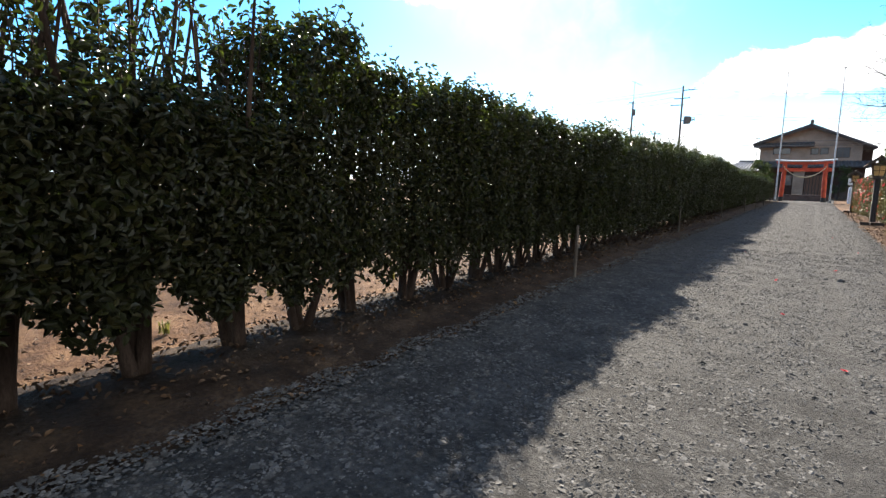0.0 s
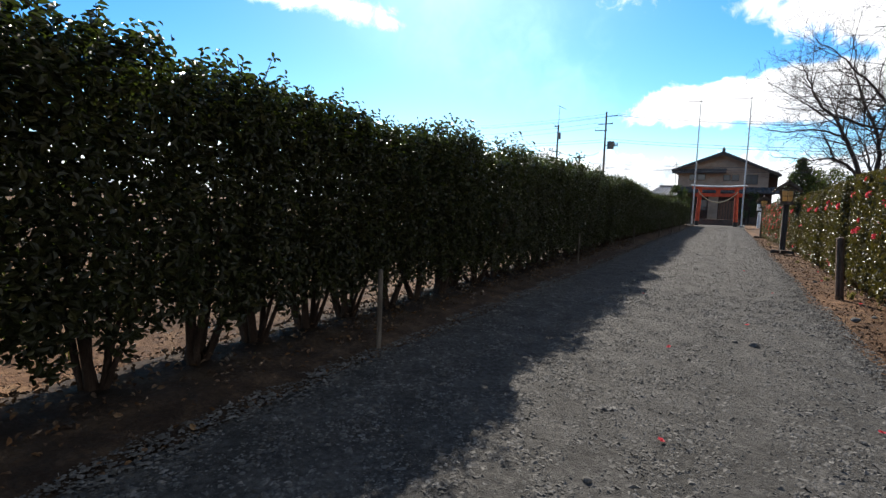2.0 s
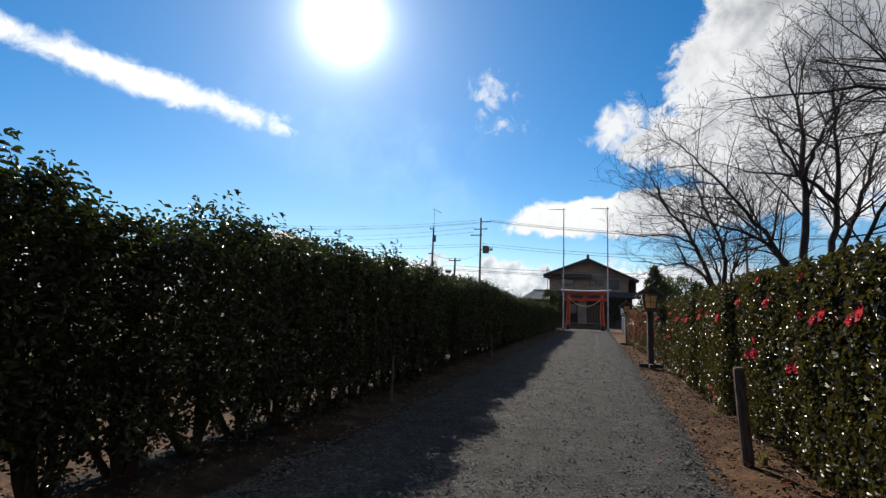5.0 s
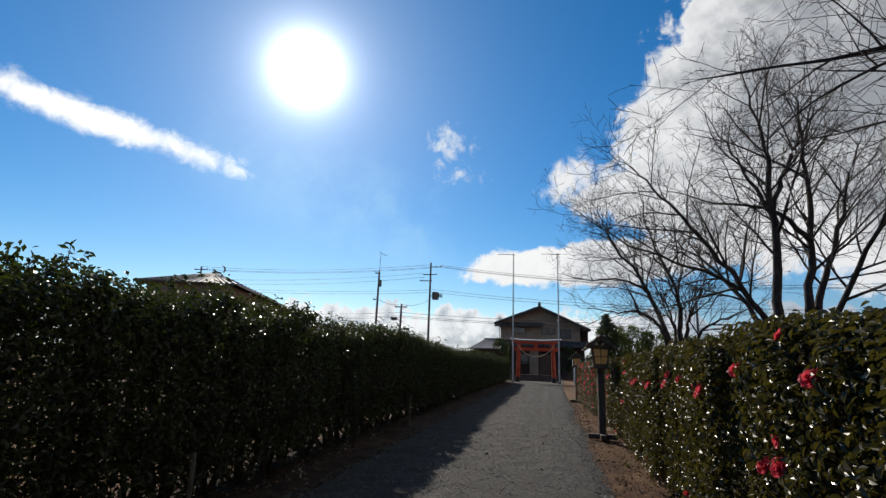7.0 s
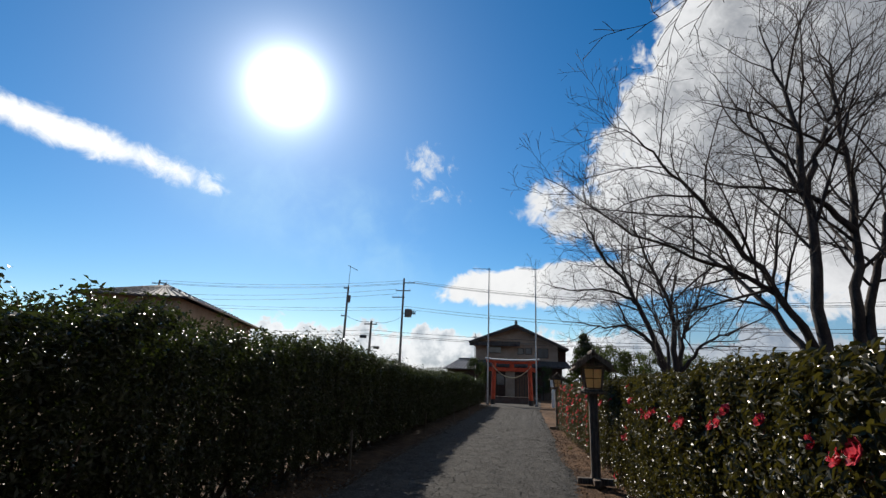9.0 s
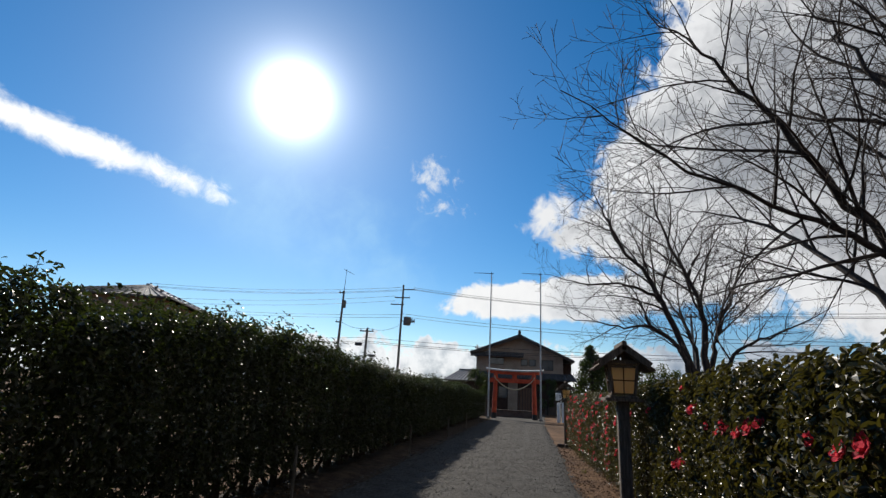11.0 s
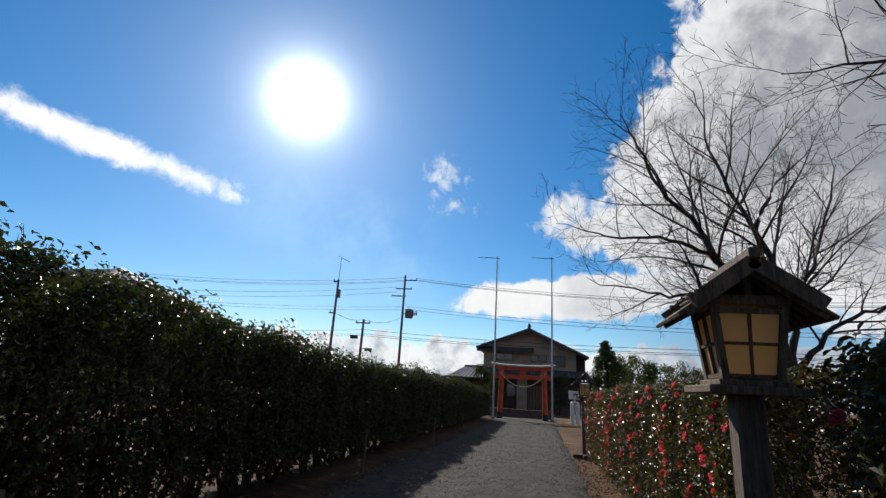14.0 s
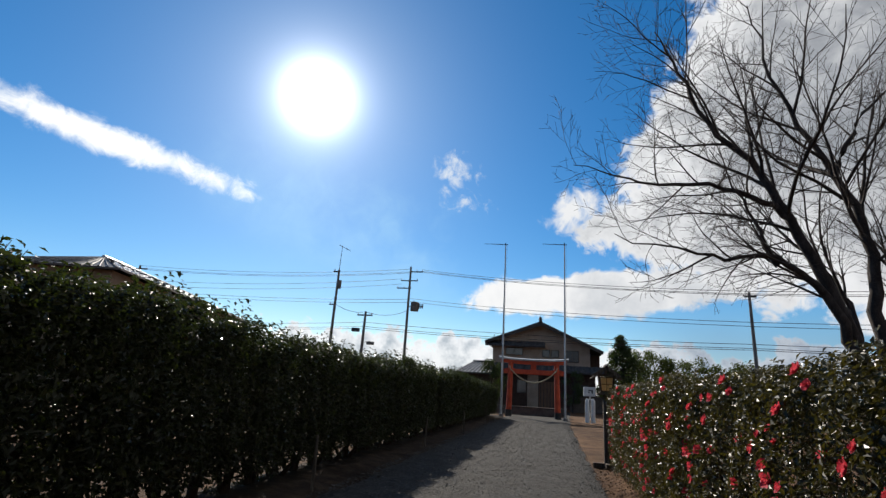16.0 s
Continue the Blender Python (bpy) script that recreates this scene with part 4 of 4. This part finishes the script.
def torii(x, y):
    g = thing("torii_gate", x, y, gz(y), "vermilion wooden shrine gate with a straw rope", "gate")
    h = 1.40
    for s in (-1, 1):
        col = part("pillar", tubes("pillar", [([(s * (h + 0.09), 0, 0.1), (s * (h + 0.04), 0, 1.6), (s * h, 0, 3.26)], [0.175, 0.165, 0.15], 20)]), VERMILION, g)
        part("base_sleeve", post(0.20, 0.19, 0.0, 0.40, 20, s * (h + 0.09)), BLACK_PAINT, col, "black base sleeve")
        part("wedge", slab(s * (h + 0.02) - 0.30, s * (h + 0.02) + 0.30, -0.05, 0.05, 2.80, 2.88, 0.01), VERMILION, col)
    part("tie_beam", slab(-1.95, 1.95, -0.07, 0.07, 2.55, 2.84, 0.012), VERMILION, g)
    part("centre_strut", slab(-0.17, 0.17, -0.06, 0.06, 2.84, 3.16, 0.01), VERMILION, g)
    bm = bmesh.new()
    n = 14
    rows = []
    for i in range(n + 1):
        u = -1 + 2 * i / n
        z = 3.14 + 0.10 * abs(u) ** 2.5
        rows.append([bm.verts.new((u * 2.02, dy, z + dz)) for dy, dz in ((-0.11, 0), (0.11, 0), (0.13, 0.22), (-0.13, 0.22))])
    for a, b in zip(rows, rows[1:]):
        for k in range(4):
            bm.faces.new((a[k], a[(k + 1) % 4], b[(k + 1) % 4], b[k]))
    bm.faces.new(rows[0])
    bm.faces.new(rows[-1][::-1])
    part("lintel", bm, VERMILION, g)
    bm = bmesh.new()
    rows = []
    for i in range(n + 1):
        u = -1 + 2 * i / n
        z = 3.36 + 0.11 * abs(u) ** 2.5
        rows.append([bm.verts.new((u * 2.14, dy, z + dz)) for dy, dz in ((-0.17, 0), (0.17, 0), (0.20, 0.09), (0.0, 0.15), (-0.20, 0.09))])
    for a, b in zip(rows, rows[1:]):
        for k in range(5):
            bm.faces.new((a[k], a[(k + 1) % 5], b[(k + 1) % 5], b[k]))
    bm.faces.new(rows[0])
    bm.faces.new(rows[-1][::-1])
    part("cap", bm, CAP_METAL, g, "pale metal-covered cap beam")
    pts = [(-1.42 + 2.84 * i / 24, -0.22, 2.86 - 0.80 * (1 - (abs(-1 + 2 * i / 24)) ** 2)) for i in range(25)]
    rope = part("rope", tubes("rope", [(pts, [0.030 + 0.022 * (1 - abs(-1 + i / 12)) for i in range(25)], 8)]), ROPE, g, "twisted straw rope")
    for s in (-1, 1):
        part("tassel", tubes("tassel", [([(s * 1.42, -0.22, 2.9), (s * 1.46, -0.23, 3.02)], [0.045, 0.02], 8)]), ROPE, rope)
    return g


torii(-0.93, 51.3)

pair = thing("sign_post", 2.36, 50.2, gz(50), "white-painted stone post with a boxed sign on top", "sign")
for s in (-1, 1):
    part("pillar", post(0.13, 0.12, 0.0, 1.22, 16, s * 0.16), WHITE_STONE, pair)
    part("pillar_cap", post(0.12, 0.05, 1.22, 1.34, 16, s * 0.16), WHITE_STONE, pair)
part("sign_box", slab(-0.36, 0.30, -0.12, 0.12, 1.46, 1.98, 0.02), WHITE_STONE, pair)
part("bracket", slab(-0.05, 0.05, -0.05, 0.05, 1.25, 1.48), WHITE_STONE, pair)
for a, b, c0, d in ((-0.10, 0.16, 1.76, 1.82), (0.08, 0.16, 1.62, 1.76), (-0.10, -0.02, 1.66, 1.72)):
    part("dark_mark", slab(a, b, -0.128, -0.118, c0, d), BLACK_PAINT, pair)


# ---- house behind the gate ----
def tile_roof(parent, corners, thick, rib, ribs_at, deck, ribs, label=""):
    """A roof slope between eave and top edges (four corners: eave, eave, top, top), with tile ribs running down it."""
    p00, p10, p01, p11 = map(Vector, corners)
    nrm = (p10 - p00).cross(p01 - p00).normalized()
    if nrm.z < 0:
        nrm = -nrm
    bm = bmesh.new()
    quad_prism(bm, [p00 - nrm * thick, p10 - nrm * thick, p11 - nrm * thick, p01 - nrm * thick], [p00, p10, p11, p01])
    slope = part("roof_slope", bm, deck, parent, label)
    n = int(max((p10 - p00).length, (p11 - p01).length) / ribs_at)
    for i in range(n + 1):
        u = (i + 0.5) / (n + 1)
        a, b = p00.lerp(p10, u), p01.lerp(p11, u)
        s = (p10 - p00).normalized() * rib
        bm = bmesh.new()
        quad_prism(bm, [a - s, a + s, b + s, b - s], [a - s * 0.5 + nrm * rib, a + s * 0.5 + nrm * rib, b + s * 0.5 + nrm * rib, b - s * 0.5 + nrm * rib])
        part("tile_rib", bm, ribs, slope)
    return slope


def window(parent, x0, x1, z0, z1, y, leaves_n=2):
    w = part("window", slab(x0, x1, y - 0.02, y + 0.06, z0, z1), GLASS, parent, "dark window pane")
    for a, b, c0, d in ((x0 - 0.06, x1 + 0.06, z1, z1 + 0.06), (x0 - 0.06, x1 + 0.06, z0 - 0.06, z0), (x0 - 0.06, x0, z0, z1), (x1, x1 + 0.06, z0, z1)):
        part("window_frame", slab(a, b, y - 0.07, y + 0.06, c0, d), FRAME_MAT, w)
    for k in range(1, leaves_n):
        xm = x0 + (x1 - x0) * k / leaves_n
        part("mullion", slab(xm - 0.03, xm + 0.03, y - 0.05, y + 0.02, z0, z1), FRAME_MAT, w)


house = thing("house", 0, 0, 0, "two-storey beige stucco house with a dark tiled gable roof", "house")
HY = 70.0
HG = gz(70)
bm = bmesh.new()
front = [(-5.7, 3.3), (3.75, 3.3), (3.75, 5.72), (-0.97, 7.86), (-5.7, 6.08)]
a = [bm.verts.new((x, HY, z)) for x, z in front]
b = [bm.verts.new((x, HY + 9.5, z)) for x, z in front]
bm.faces.new(a)
bm.faces.new(b[::-1])
for i in range(5):
    j = (i + 1) % 5
    bm.faces.new((a[i], b[i], b[j], a[j]))
part("upper_wall", bm, STUCCO, house, "beige stucco upper wall")
part("lower_wall", slab(-5.7, 4.2, HY + 0.02, HY + 9.48, HG, 3.3), BROWN_WALL, house, "brown lower wall")
tile_roof(house, ((-6.45, HY - 0.9, 5.98), (-6.45, HY + 10, 5.98), (-0.97, HY - 0.9, 8.05), (-0.97, HY + 10, 8.05)), 0.16, 0.06, 0.36, ROOF_TILE, ROOF_TILE)
tile_roof(house, ((4.95, HY - 0.9, 5.36), (4.95, HY + 10, 5.36), (-0.97, HY - 0.9, 8.05), (-0.97, HY + 10, 8.05)), 0.16, 0.06, 0.36, ROOF_TILE, ROOF_TILE)
part("ridge", slab(-1.13, -0.81, HY - 0.98, HY + 10.1, 8.0, 8.25, 0.06), ROOF_TILE, house)
part("ridge_ornament", post(0.20, 0.10, 8.2, 8.52, 8, -0.97, HY - 0.95), ROOF_TILE, house)
bm = bmesh.new()
for s, x1, z1 in ((-1, -6.4, 5.9), (1, 4.9, 5.28)):
    quad_prism(bm, [(-0.97, HY - 0.95, 7.66), (-0.97, HY - 0.86, 7.66), (x1, HY - 0.86, z1 - 0.16), (x1, HY - 0.95, z1 - 0.16)], [(-0.97, HY - 0.95, 7.92), (-0.97, HY - 0.86, 7.92), (x1, HY - 0.86, z1 + 0.06), (x1, HY - 0.95, z1 + 0.06)])
part("barge_board", bm, FRAME_MAT, house)
tile_roof(house, ((-6.35, HY - 1.1, 5.62), (-0.5, HY - 1.1, 5.62), (-6.35, HY, 6.12), (-0.5, HY, 6.12)), 0.12, 0.07, 0.32, ROOF_TILE, ROOF_TILE)
tile_roof(house, ((-6.3, HY - 1.3, 3.30), (5.1, HY - 1.3, 3.30), (-6.0, HY, 3.95), (4.8, HY, 3.95)), 0.14, 0.07, 0.32, ROOF_TILE, ROOF_TILE)
part("side_bay", slab(3.76, 4.75, HY + 1.5, HY + 7, 3.3, 5.2), BROWN_WALL, house)
window(house, -4.35, -2.75, 4.82, 5.45, HY, 2)
window(house, -0.75, -0.13, 4.75, 5.35, HY, 1)
window(house, 0.12, 0.76, 4.75, 5.35, HY, 1)
window(house, 1.5, 2.65, 4.35, 5.35, HY, 2)
window(house, -3.2, -2.35, 1.2, 2.35, HY + 0.02, 1)
window(house, 2.2, 3.5, 0.9, 2.2, HY + 0.02, 2)
part("pale_porch_wall", slab(-2.2, -1.15, HY - 0.10, HY + 0.02, HG, 2.9), STUCCO, house, "pale porch wall")
door = part("door", slab(-1.05, 0.75, HY - 0.08, HY + 0.02, HG, 2.35), DOOR_MAT, house, "brown sliding entrance door")
for k in range(6):
    part("door_slat", slab(-0.95 + 0.30 * k, -0.89 + 0.30 * k, HY - 0.12, HY - 0.08, HG + 0.1, 2.25), FRAME_MAT, door)

wing = thing("house_wing", 0, 0, 0, "low side wing with a ribbed tile roof", "house")
part("wall", slab(-8.9, -5.75, HY - 0.5, HY + 5, HG, 2.75), BROWN_WALL, wing)
# Sun glint on the round ribs is painted in as pale tile.
tile_roof(wing, ((-9.4, HY - 1.2, 2.85), (-5.75, HY - 1.2, 2.85), (-8.0, HY + 2.2, 4.05), (-5.75, HY + 2.2, 4.05)), 0.12, 0.055, 0.42, ROOF_TILE, SUNLIT_TILE, "dark roof, sun glint coloured pale on its tile ribs")
part("ridge", slab(-8.0, -5.75, HY + 2.1, HY + 2.35, 4.0, 4.2, 0.03), ROOF_TILE, wing)
part("roof_back", slab(-9.4, -5.75, HY + 2.35, HY + 5.2, 2.8, 2.95), ROOF_TILE, wing)

fence = thing("block_wall", 0, 0, 0, "low dark garden wall in front of the house", "wall")
for x0, x1 in ((1.7, 6.8), (-9.0, -4.2)):
    part("wall_run", slab(x0, x1, 65.9, 66.1, HG, 1.15), BLOCK_WALL, fence)
    part("coping", slab(x0 - 0.03, x1 + 0.03, 65.86, 66.14, 1.15, 1.22, 0.01), BLOCK_WALL, fence)

# Wall added so that the strip of ground behind the gate reads dark.
low_wall = thing("kerb_wall", 0, 0, 0, "low dark wall added for the dark band behind the gate", "wall")
part("wall_run", slab(-4.3, 1.15, 54.2, 54.45, HG, 0.30), BLOCK_WALL, low_wall)
part("coping", slab(-4.34, 1.19, 54.16, 54.49, 0.30, 0.36, 0.01), BLOCK_WALL, low_wall)


# ---- garden and far trees ----
def clump_tree(name, x, y, h, r, seed, material, label, n=900, size=0.3, pointed=False, clumps=16, low=0.25):
    """A leafy tree: a tapered trunk, limbs, and a crown of many separate leaf clumps."""
    g = random.Random(seed)
    t = thing(name, x, y, gz(y) - 0.05, label, "tree")
    part("trunk", tubes("trunk", [([(0, 0, 0), (0.05 * r, 0, h * 0.45), (0, 0.03, h * 0.93)], [0.045 * h * 0.6, 0.03 * h * 0.6, 0.006 * h], 8)]), TREE_BARK, t)
    spots, face, arms = [], [], []
    for k in range(clumps):
        u = low + (1 - low) * (k + g.random()) / clumps
        a = g.uniform(0, 6.28)
        rr = r * ((1.04 - u) / (1.04 - low) if pointed else math.sqrt(max(0.05, 1 - ((u - 0.62) / 0.45) ** 2))) * g.uniform(0.45, 1.0)
        cx, cy, cz = rr * math.cos(a), rr * math.sin(a), h * u
        arms.append(([(0, 0, cz - 0.15 * h * (not pointed)), (cx, cy, cz)], [0.008 * h, 0.003 * h], 5))
        cr = r * (0.10 + 0.26 * (1 - u) if pointed else 0.42) * g.uniform(0.8, 1.2)
        m = n // clumps
        q = rng.normal(0, 1, (m, 3))
        q /= np.linalg.norm(q, axis=1, keepdims=True)
        rad = cr * rng.uniform(0.3, 1.1, (m, 1))
        spots.append(np.array([cx, cy, cz]) + q * rad * (1, 1, 0.5 if pointed else 0.75))
        face.append(q)
    part("limbs", tubes("limbs", arms), TREE_BARK, t)
    part("crown", leaves("crown", np.concatenate(spots), np.concatenate(face), size, size * 0.45, False), material, t)
    return t


clump_tree("conifer", 7.6, 78, 8.0, 3.5, 1, CONIFER_LEAF, "dark pointed conifer beside the house", 6500, 0.30, True, 110, 0.10)
clump_tree("garden_pine", -4.9, 64.2, 3.9, 1.1, 2, CONIFER_LEAF, "dark clipped garden pine in front of the house", 2200, 0.2)
clump_tree("garden_pine", 1.9, 64.5, 3.3, 0.9, 3, CONIFER_LEAF, "small dark garden tree beside the gate", 1600, 0.18)
for i, (x, y, h, r) in enumerate(((9.6, 88, 6.6, 1.8), (11.6, 92, 7.6, 2.2), (14.0, 95, 7.2, 2.4), (16.8, 94, 6.8, 2.3), (19.8, 97, 6.9, 2.5), (23.5, 96, 6.6, 2.6), (27.5, 99, 6.8, 2.8), (32, 100, 6.5, 2.8), (37, 104, 6.9, 3.0))):
    clump_tree("broadleaf_tree", x, y, h, r, 50 + i, FAR_LEAF, "distant olive-green tree behind the fields", 2200, 0.36, False, 18, 0.2)


# ---- house beyond the hedge ----
far = thing("neighbour_house", -26.7, 43.5, 0, "house with a low tiled hip roof beyond the hedge", "house", rz=17.9)
part("wall", slab(-3.8, 2.2, -2.8, 19.6, 0, 6.45), STUCCO, far)
RZ, RE = 7.72, 6.5
# Light and shade on one roof put into the tiles: pale slope, dark others.
lit = tile_roof(far, ((3.0, -3.5, RE), (3.0, 20.5, RE), (0, 0, RZ), (0, 15.7, RZ)), 0.12, 0.05, 0.5, SUNLIT_TILE, SUNLIT_TILE, "tile slope coloured pale for the sun on it")
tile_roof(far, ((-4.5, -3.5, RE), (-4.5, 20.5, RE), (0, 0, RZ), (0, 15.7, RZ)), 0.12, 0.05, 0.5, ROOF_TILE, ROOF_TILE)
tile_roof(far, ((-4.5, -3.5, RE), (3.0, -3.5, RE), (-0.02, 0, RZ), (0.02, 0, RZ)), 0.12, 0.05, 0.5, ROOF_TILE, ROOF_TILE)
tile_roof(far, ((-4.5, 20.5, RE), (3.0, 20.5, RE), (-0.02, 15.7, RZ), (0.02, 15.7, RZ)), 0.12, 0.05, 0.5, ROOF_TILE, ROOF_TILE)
for row, u in ((0, 0.35), (1, 0.7)):
    for k in range(16):
        yy = -1.2 - 1.6 * row + k * 1.1
        zz = RZ - (RZ - RE) * u
        part("snow_guard", slab(3.0 * u - 0.05, 3.0 * u + 0.05, yy - 0.10, yy + 0.10, zz, zz + 0.14), DARK_STEEL, lit)
part("ridge", slab(-0.12, 0.12, -0.1, 15.8, RZ - 0.05, RZ + 0.12, 0.03), SUNLIT_TILE, far)


# ---- utility poles and wires ----
def utility_pole(x, y, h, label, arms=(), lean=0.0, r=0.16):
    p = thing("utility_pole", x, y, gz(y), label, "utility pole", "utility poles")
    part("shaft", tubes("shaft", [([(0, 0, -0.1), (lean * 0.5, 0, h * 0.5), (lean, 0, h)], [r, r * 0.82, r * 0.62], 14)]), CONCRETE, p)
    for z, x0, x1 in arms:
        arm = part("crossarm", slab(x0 + lean, x1 + lean, -0.06, 0.06, z - 0.05, z + 0.05, 0.01), DARK_STEEL, p)
        n = 3 if x1 - x0 > 1.2 else 2
        for k in range(n):
            xx = x0 + 0.08 + (x1 - x0 - 0.16) * k / (n - 1) + lean
            part("insulator", post(0.045, 0.03, z + 0.05, z + 0.22, 8, xx), WHITE_STONE, arm)
    return p


up1 = utility_pole(-14.35, 67.9, 13.4, "concrete utility pole with crossarms and a transformer", ((12.85, 0.0, 1.35), (11.9, -0.95, 0.85), (11.1, -1.35, 0.2)))
tank = part("transformer", post(0.42, 0.42, 8.75, 9.65, 16, 0.72), CONCRETE, up1, "grey transformer can")
part("bushing", post(0.05, 0.03, 9.65, 9.9, 8, 0.6), WHITE_STONE, tank)
part("bracket", slab(0.1, 1.6, -0.05, 0.05, 9.15, 9.25), DARK_STEEL, up1)
for k in range(3):
    part("cutout", post(0.05, 0.05, 9.0, 9.5, 8, 1.2 + 0.18 * k), DARK_STEEL, up1)
up2 = utility_pole(-16.9, 55.8, 10.15, "slim utility pole with a thin antenna mast on top", ((10.0, -0.45, 0.1), (7.3, -0.5, 0.05)), 0.1, 0.14)
mast = part("antenna_mast", tubes("antenna_mast", [([(0.1, 0, 9.9), (0.15, 0, 12.2)], [0.025, 0.018], 6)]), DARK_STEEL, up2)
part("antenna_boom", tubes("antenna_boom", [([(-0.1, 0, 12.25), (0.9, 0, 11.75)], [0.02, 0.02], 5)]), DARK_STEEL, mast)
for k in range(6):
    part("antenna_rod", tubes("antenna_rod", [([(0.02 + 0.15 * k, -0.35, 12.19 - 0.075 * k), (0.02 + 0.15 * k, 0.35, 12.19 - 0.075 * k)], [0.012, 0.012], 4)]), DARK_STEEL, mast)
part("meter_box", slab(0.1, 0.38, -0.12, 0.12, 8.6, 9.3, 0.02), CONCRETE, up2)
up3 = utility_pole(-14.75, 57.1, 7.0, "short utility pole with a street lamp arm", ((6.7, -0.7, 0.6),), 0.1, 0.15)
part("lamp_arm", tubes("lamp_arm", [([(0.05, 0, 4.5), (0.7, 0, 4.62)], [0.03, 0.025], 6)]), DARK_STEEL, up3)
part("lamp_head", slab(0.45, 1.05, -0.12, 0.12, 4.35, 4.6, 0.04), CONCRETE, up3)
part("junction_box", slab(-0.95, -0.3, -0.12, 0.12, 5.35, 5.65, 0.03), DARK_STEEL, up3)
up4 = utility_pole(-44.5, 64.3, 12.4, "distant utility pole with a short crossarm", ((12.0, -1.0, 1.0), (9.6, -0.6, 0.6)))
up5 = utility_pole(12.28, 53.1, 8.35, "slim utility pole behind the bare trees", ((8.1, -0.3, 0.4),), 0.0, 0.13)
up6 = utility_pole(46.0, 44.0, 9.0, "slim utility pole far along the road", ((8.6, -0.5, 0.5),), 0.0, 0.13)
up7 = utility_pole(-7.2, 84.0, 8.4, "thin pole behind the side wing", ((7.9, -0.3, 0.3),), 0.0, 0.07)


def power_line(a, b, sag, label):
    a, b = Vector(a), Vector(b)
    pts = [tuple(a.lerp(b, i / 14) - Vector((0, 0, sag * 4 * (i / 14) * (1 - i / 14)))) for i in range(15)]
    w = part("power_line", tubes("power_line", [(pts, [0.017] * 15, 4)]), WIRE)
    return tagged(w, label, "cable", "overhead wires")


WL = "thin black overhead cable strung between poles"
for dz, dy in ((0.0, 0.0), (-0.28, 0.5), (-0.42, -0.4)):
    power_line((-14.4, 67.9 + dy * 0.1, 12.95 + dz), (-44.5, 64.3 + dy * 0.1, 12.2 + dz), 0.55, WL)
    power_line((-13.1, 67.9, 12.9 + dz * 0.6), (12.3, 53.1, 8.25 + dz * 0.6), 0.35, WL)
    power_line((12.3, 53.1, 8.25 + dz * 0.6), (46.0, 44.0, 8.7 + dz), 0.5, WL)
for dz in (0.0, -0.55):
    power_line((-15.2, 67.9, 11.9 + dz), (-44.5, 64.3, 10.6 + dz), 0.5, WL)
for dz in (0.0, -0.32):
    power_line((-14.5, 67.9, 9.75 + dz), (-44.6, 64.3, 9.5 + dz), 0.35, WL)
    power_line((-14.2, 67.9, 9.85 + dz), (12.2, 53.1, 6.3 + dz * 0.8), 0.3, WL)
    power_line((12.2, 53.1, 6.3 + dz * 0.8), (46.0, 44.0, 6.6 + dz), 0.4, WL)
for dz in (0.0, -0.35, -0.5):
    power_line((-14.75, 57.1, 5.95 + dz), (-44.5, 64.3, 6.7 + dz), 0.4, WL)
    power_line((-14.65, 57.1, 5.95 + dz), (12.2, 53.1, 4.95 + dz * 0.7), 0.25, WL)
    power_line((12.2, 53.1, 4.95 + dz * 0.7), (46.0, 44.0, 5.2 + dz), 0.35, WL)
power_line((-14.9, 57.1, 6.75), (-17.0, 55.8, 7.3), 0.25, WL)
power_line((-14.7, 57.1, 6.8), (-14.4, 67.9, 8.6), 0.4, WL)
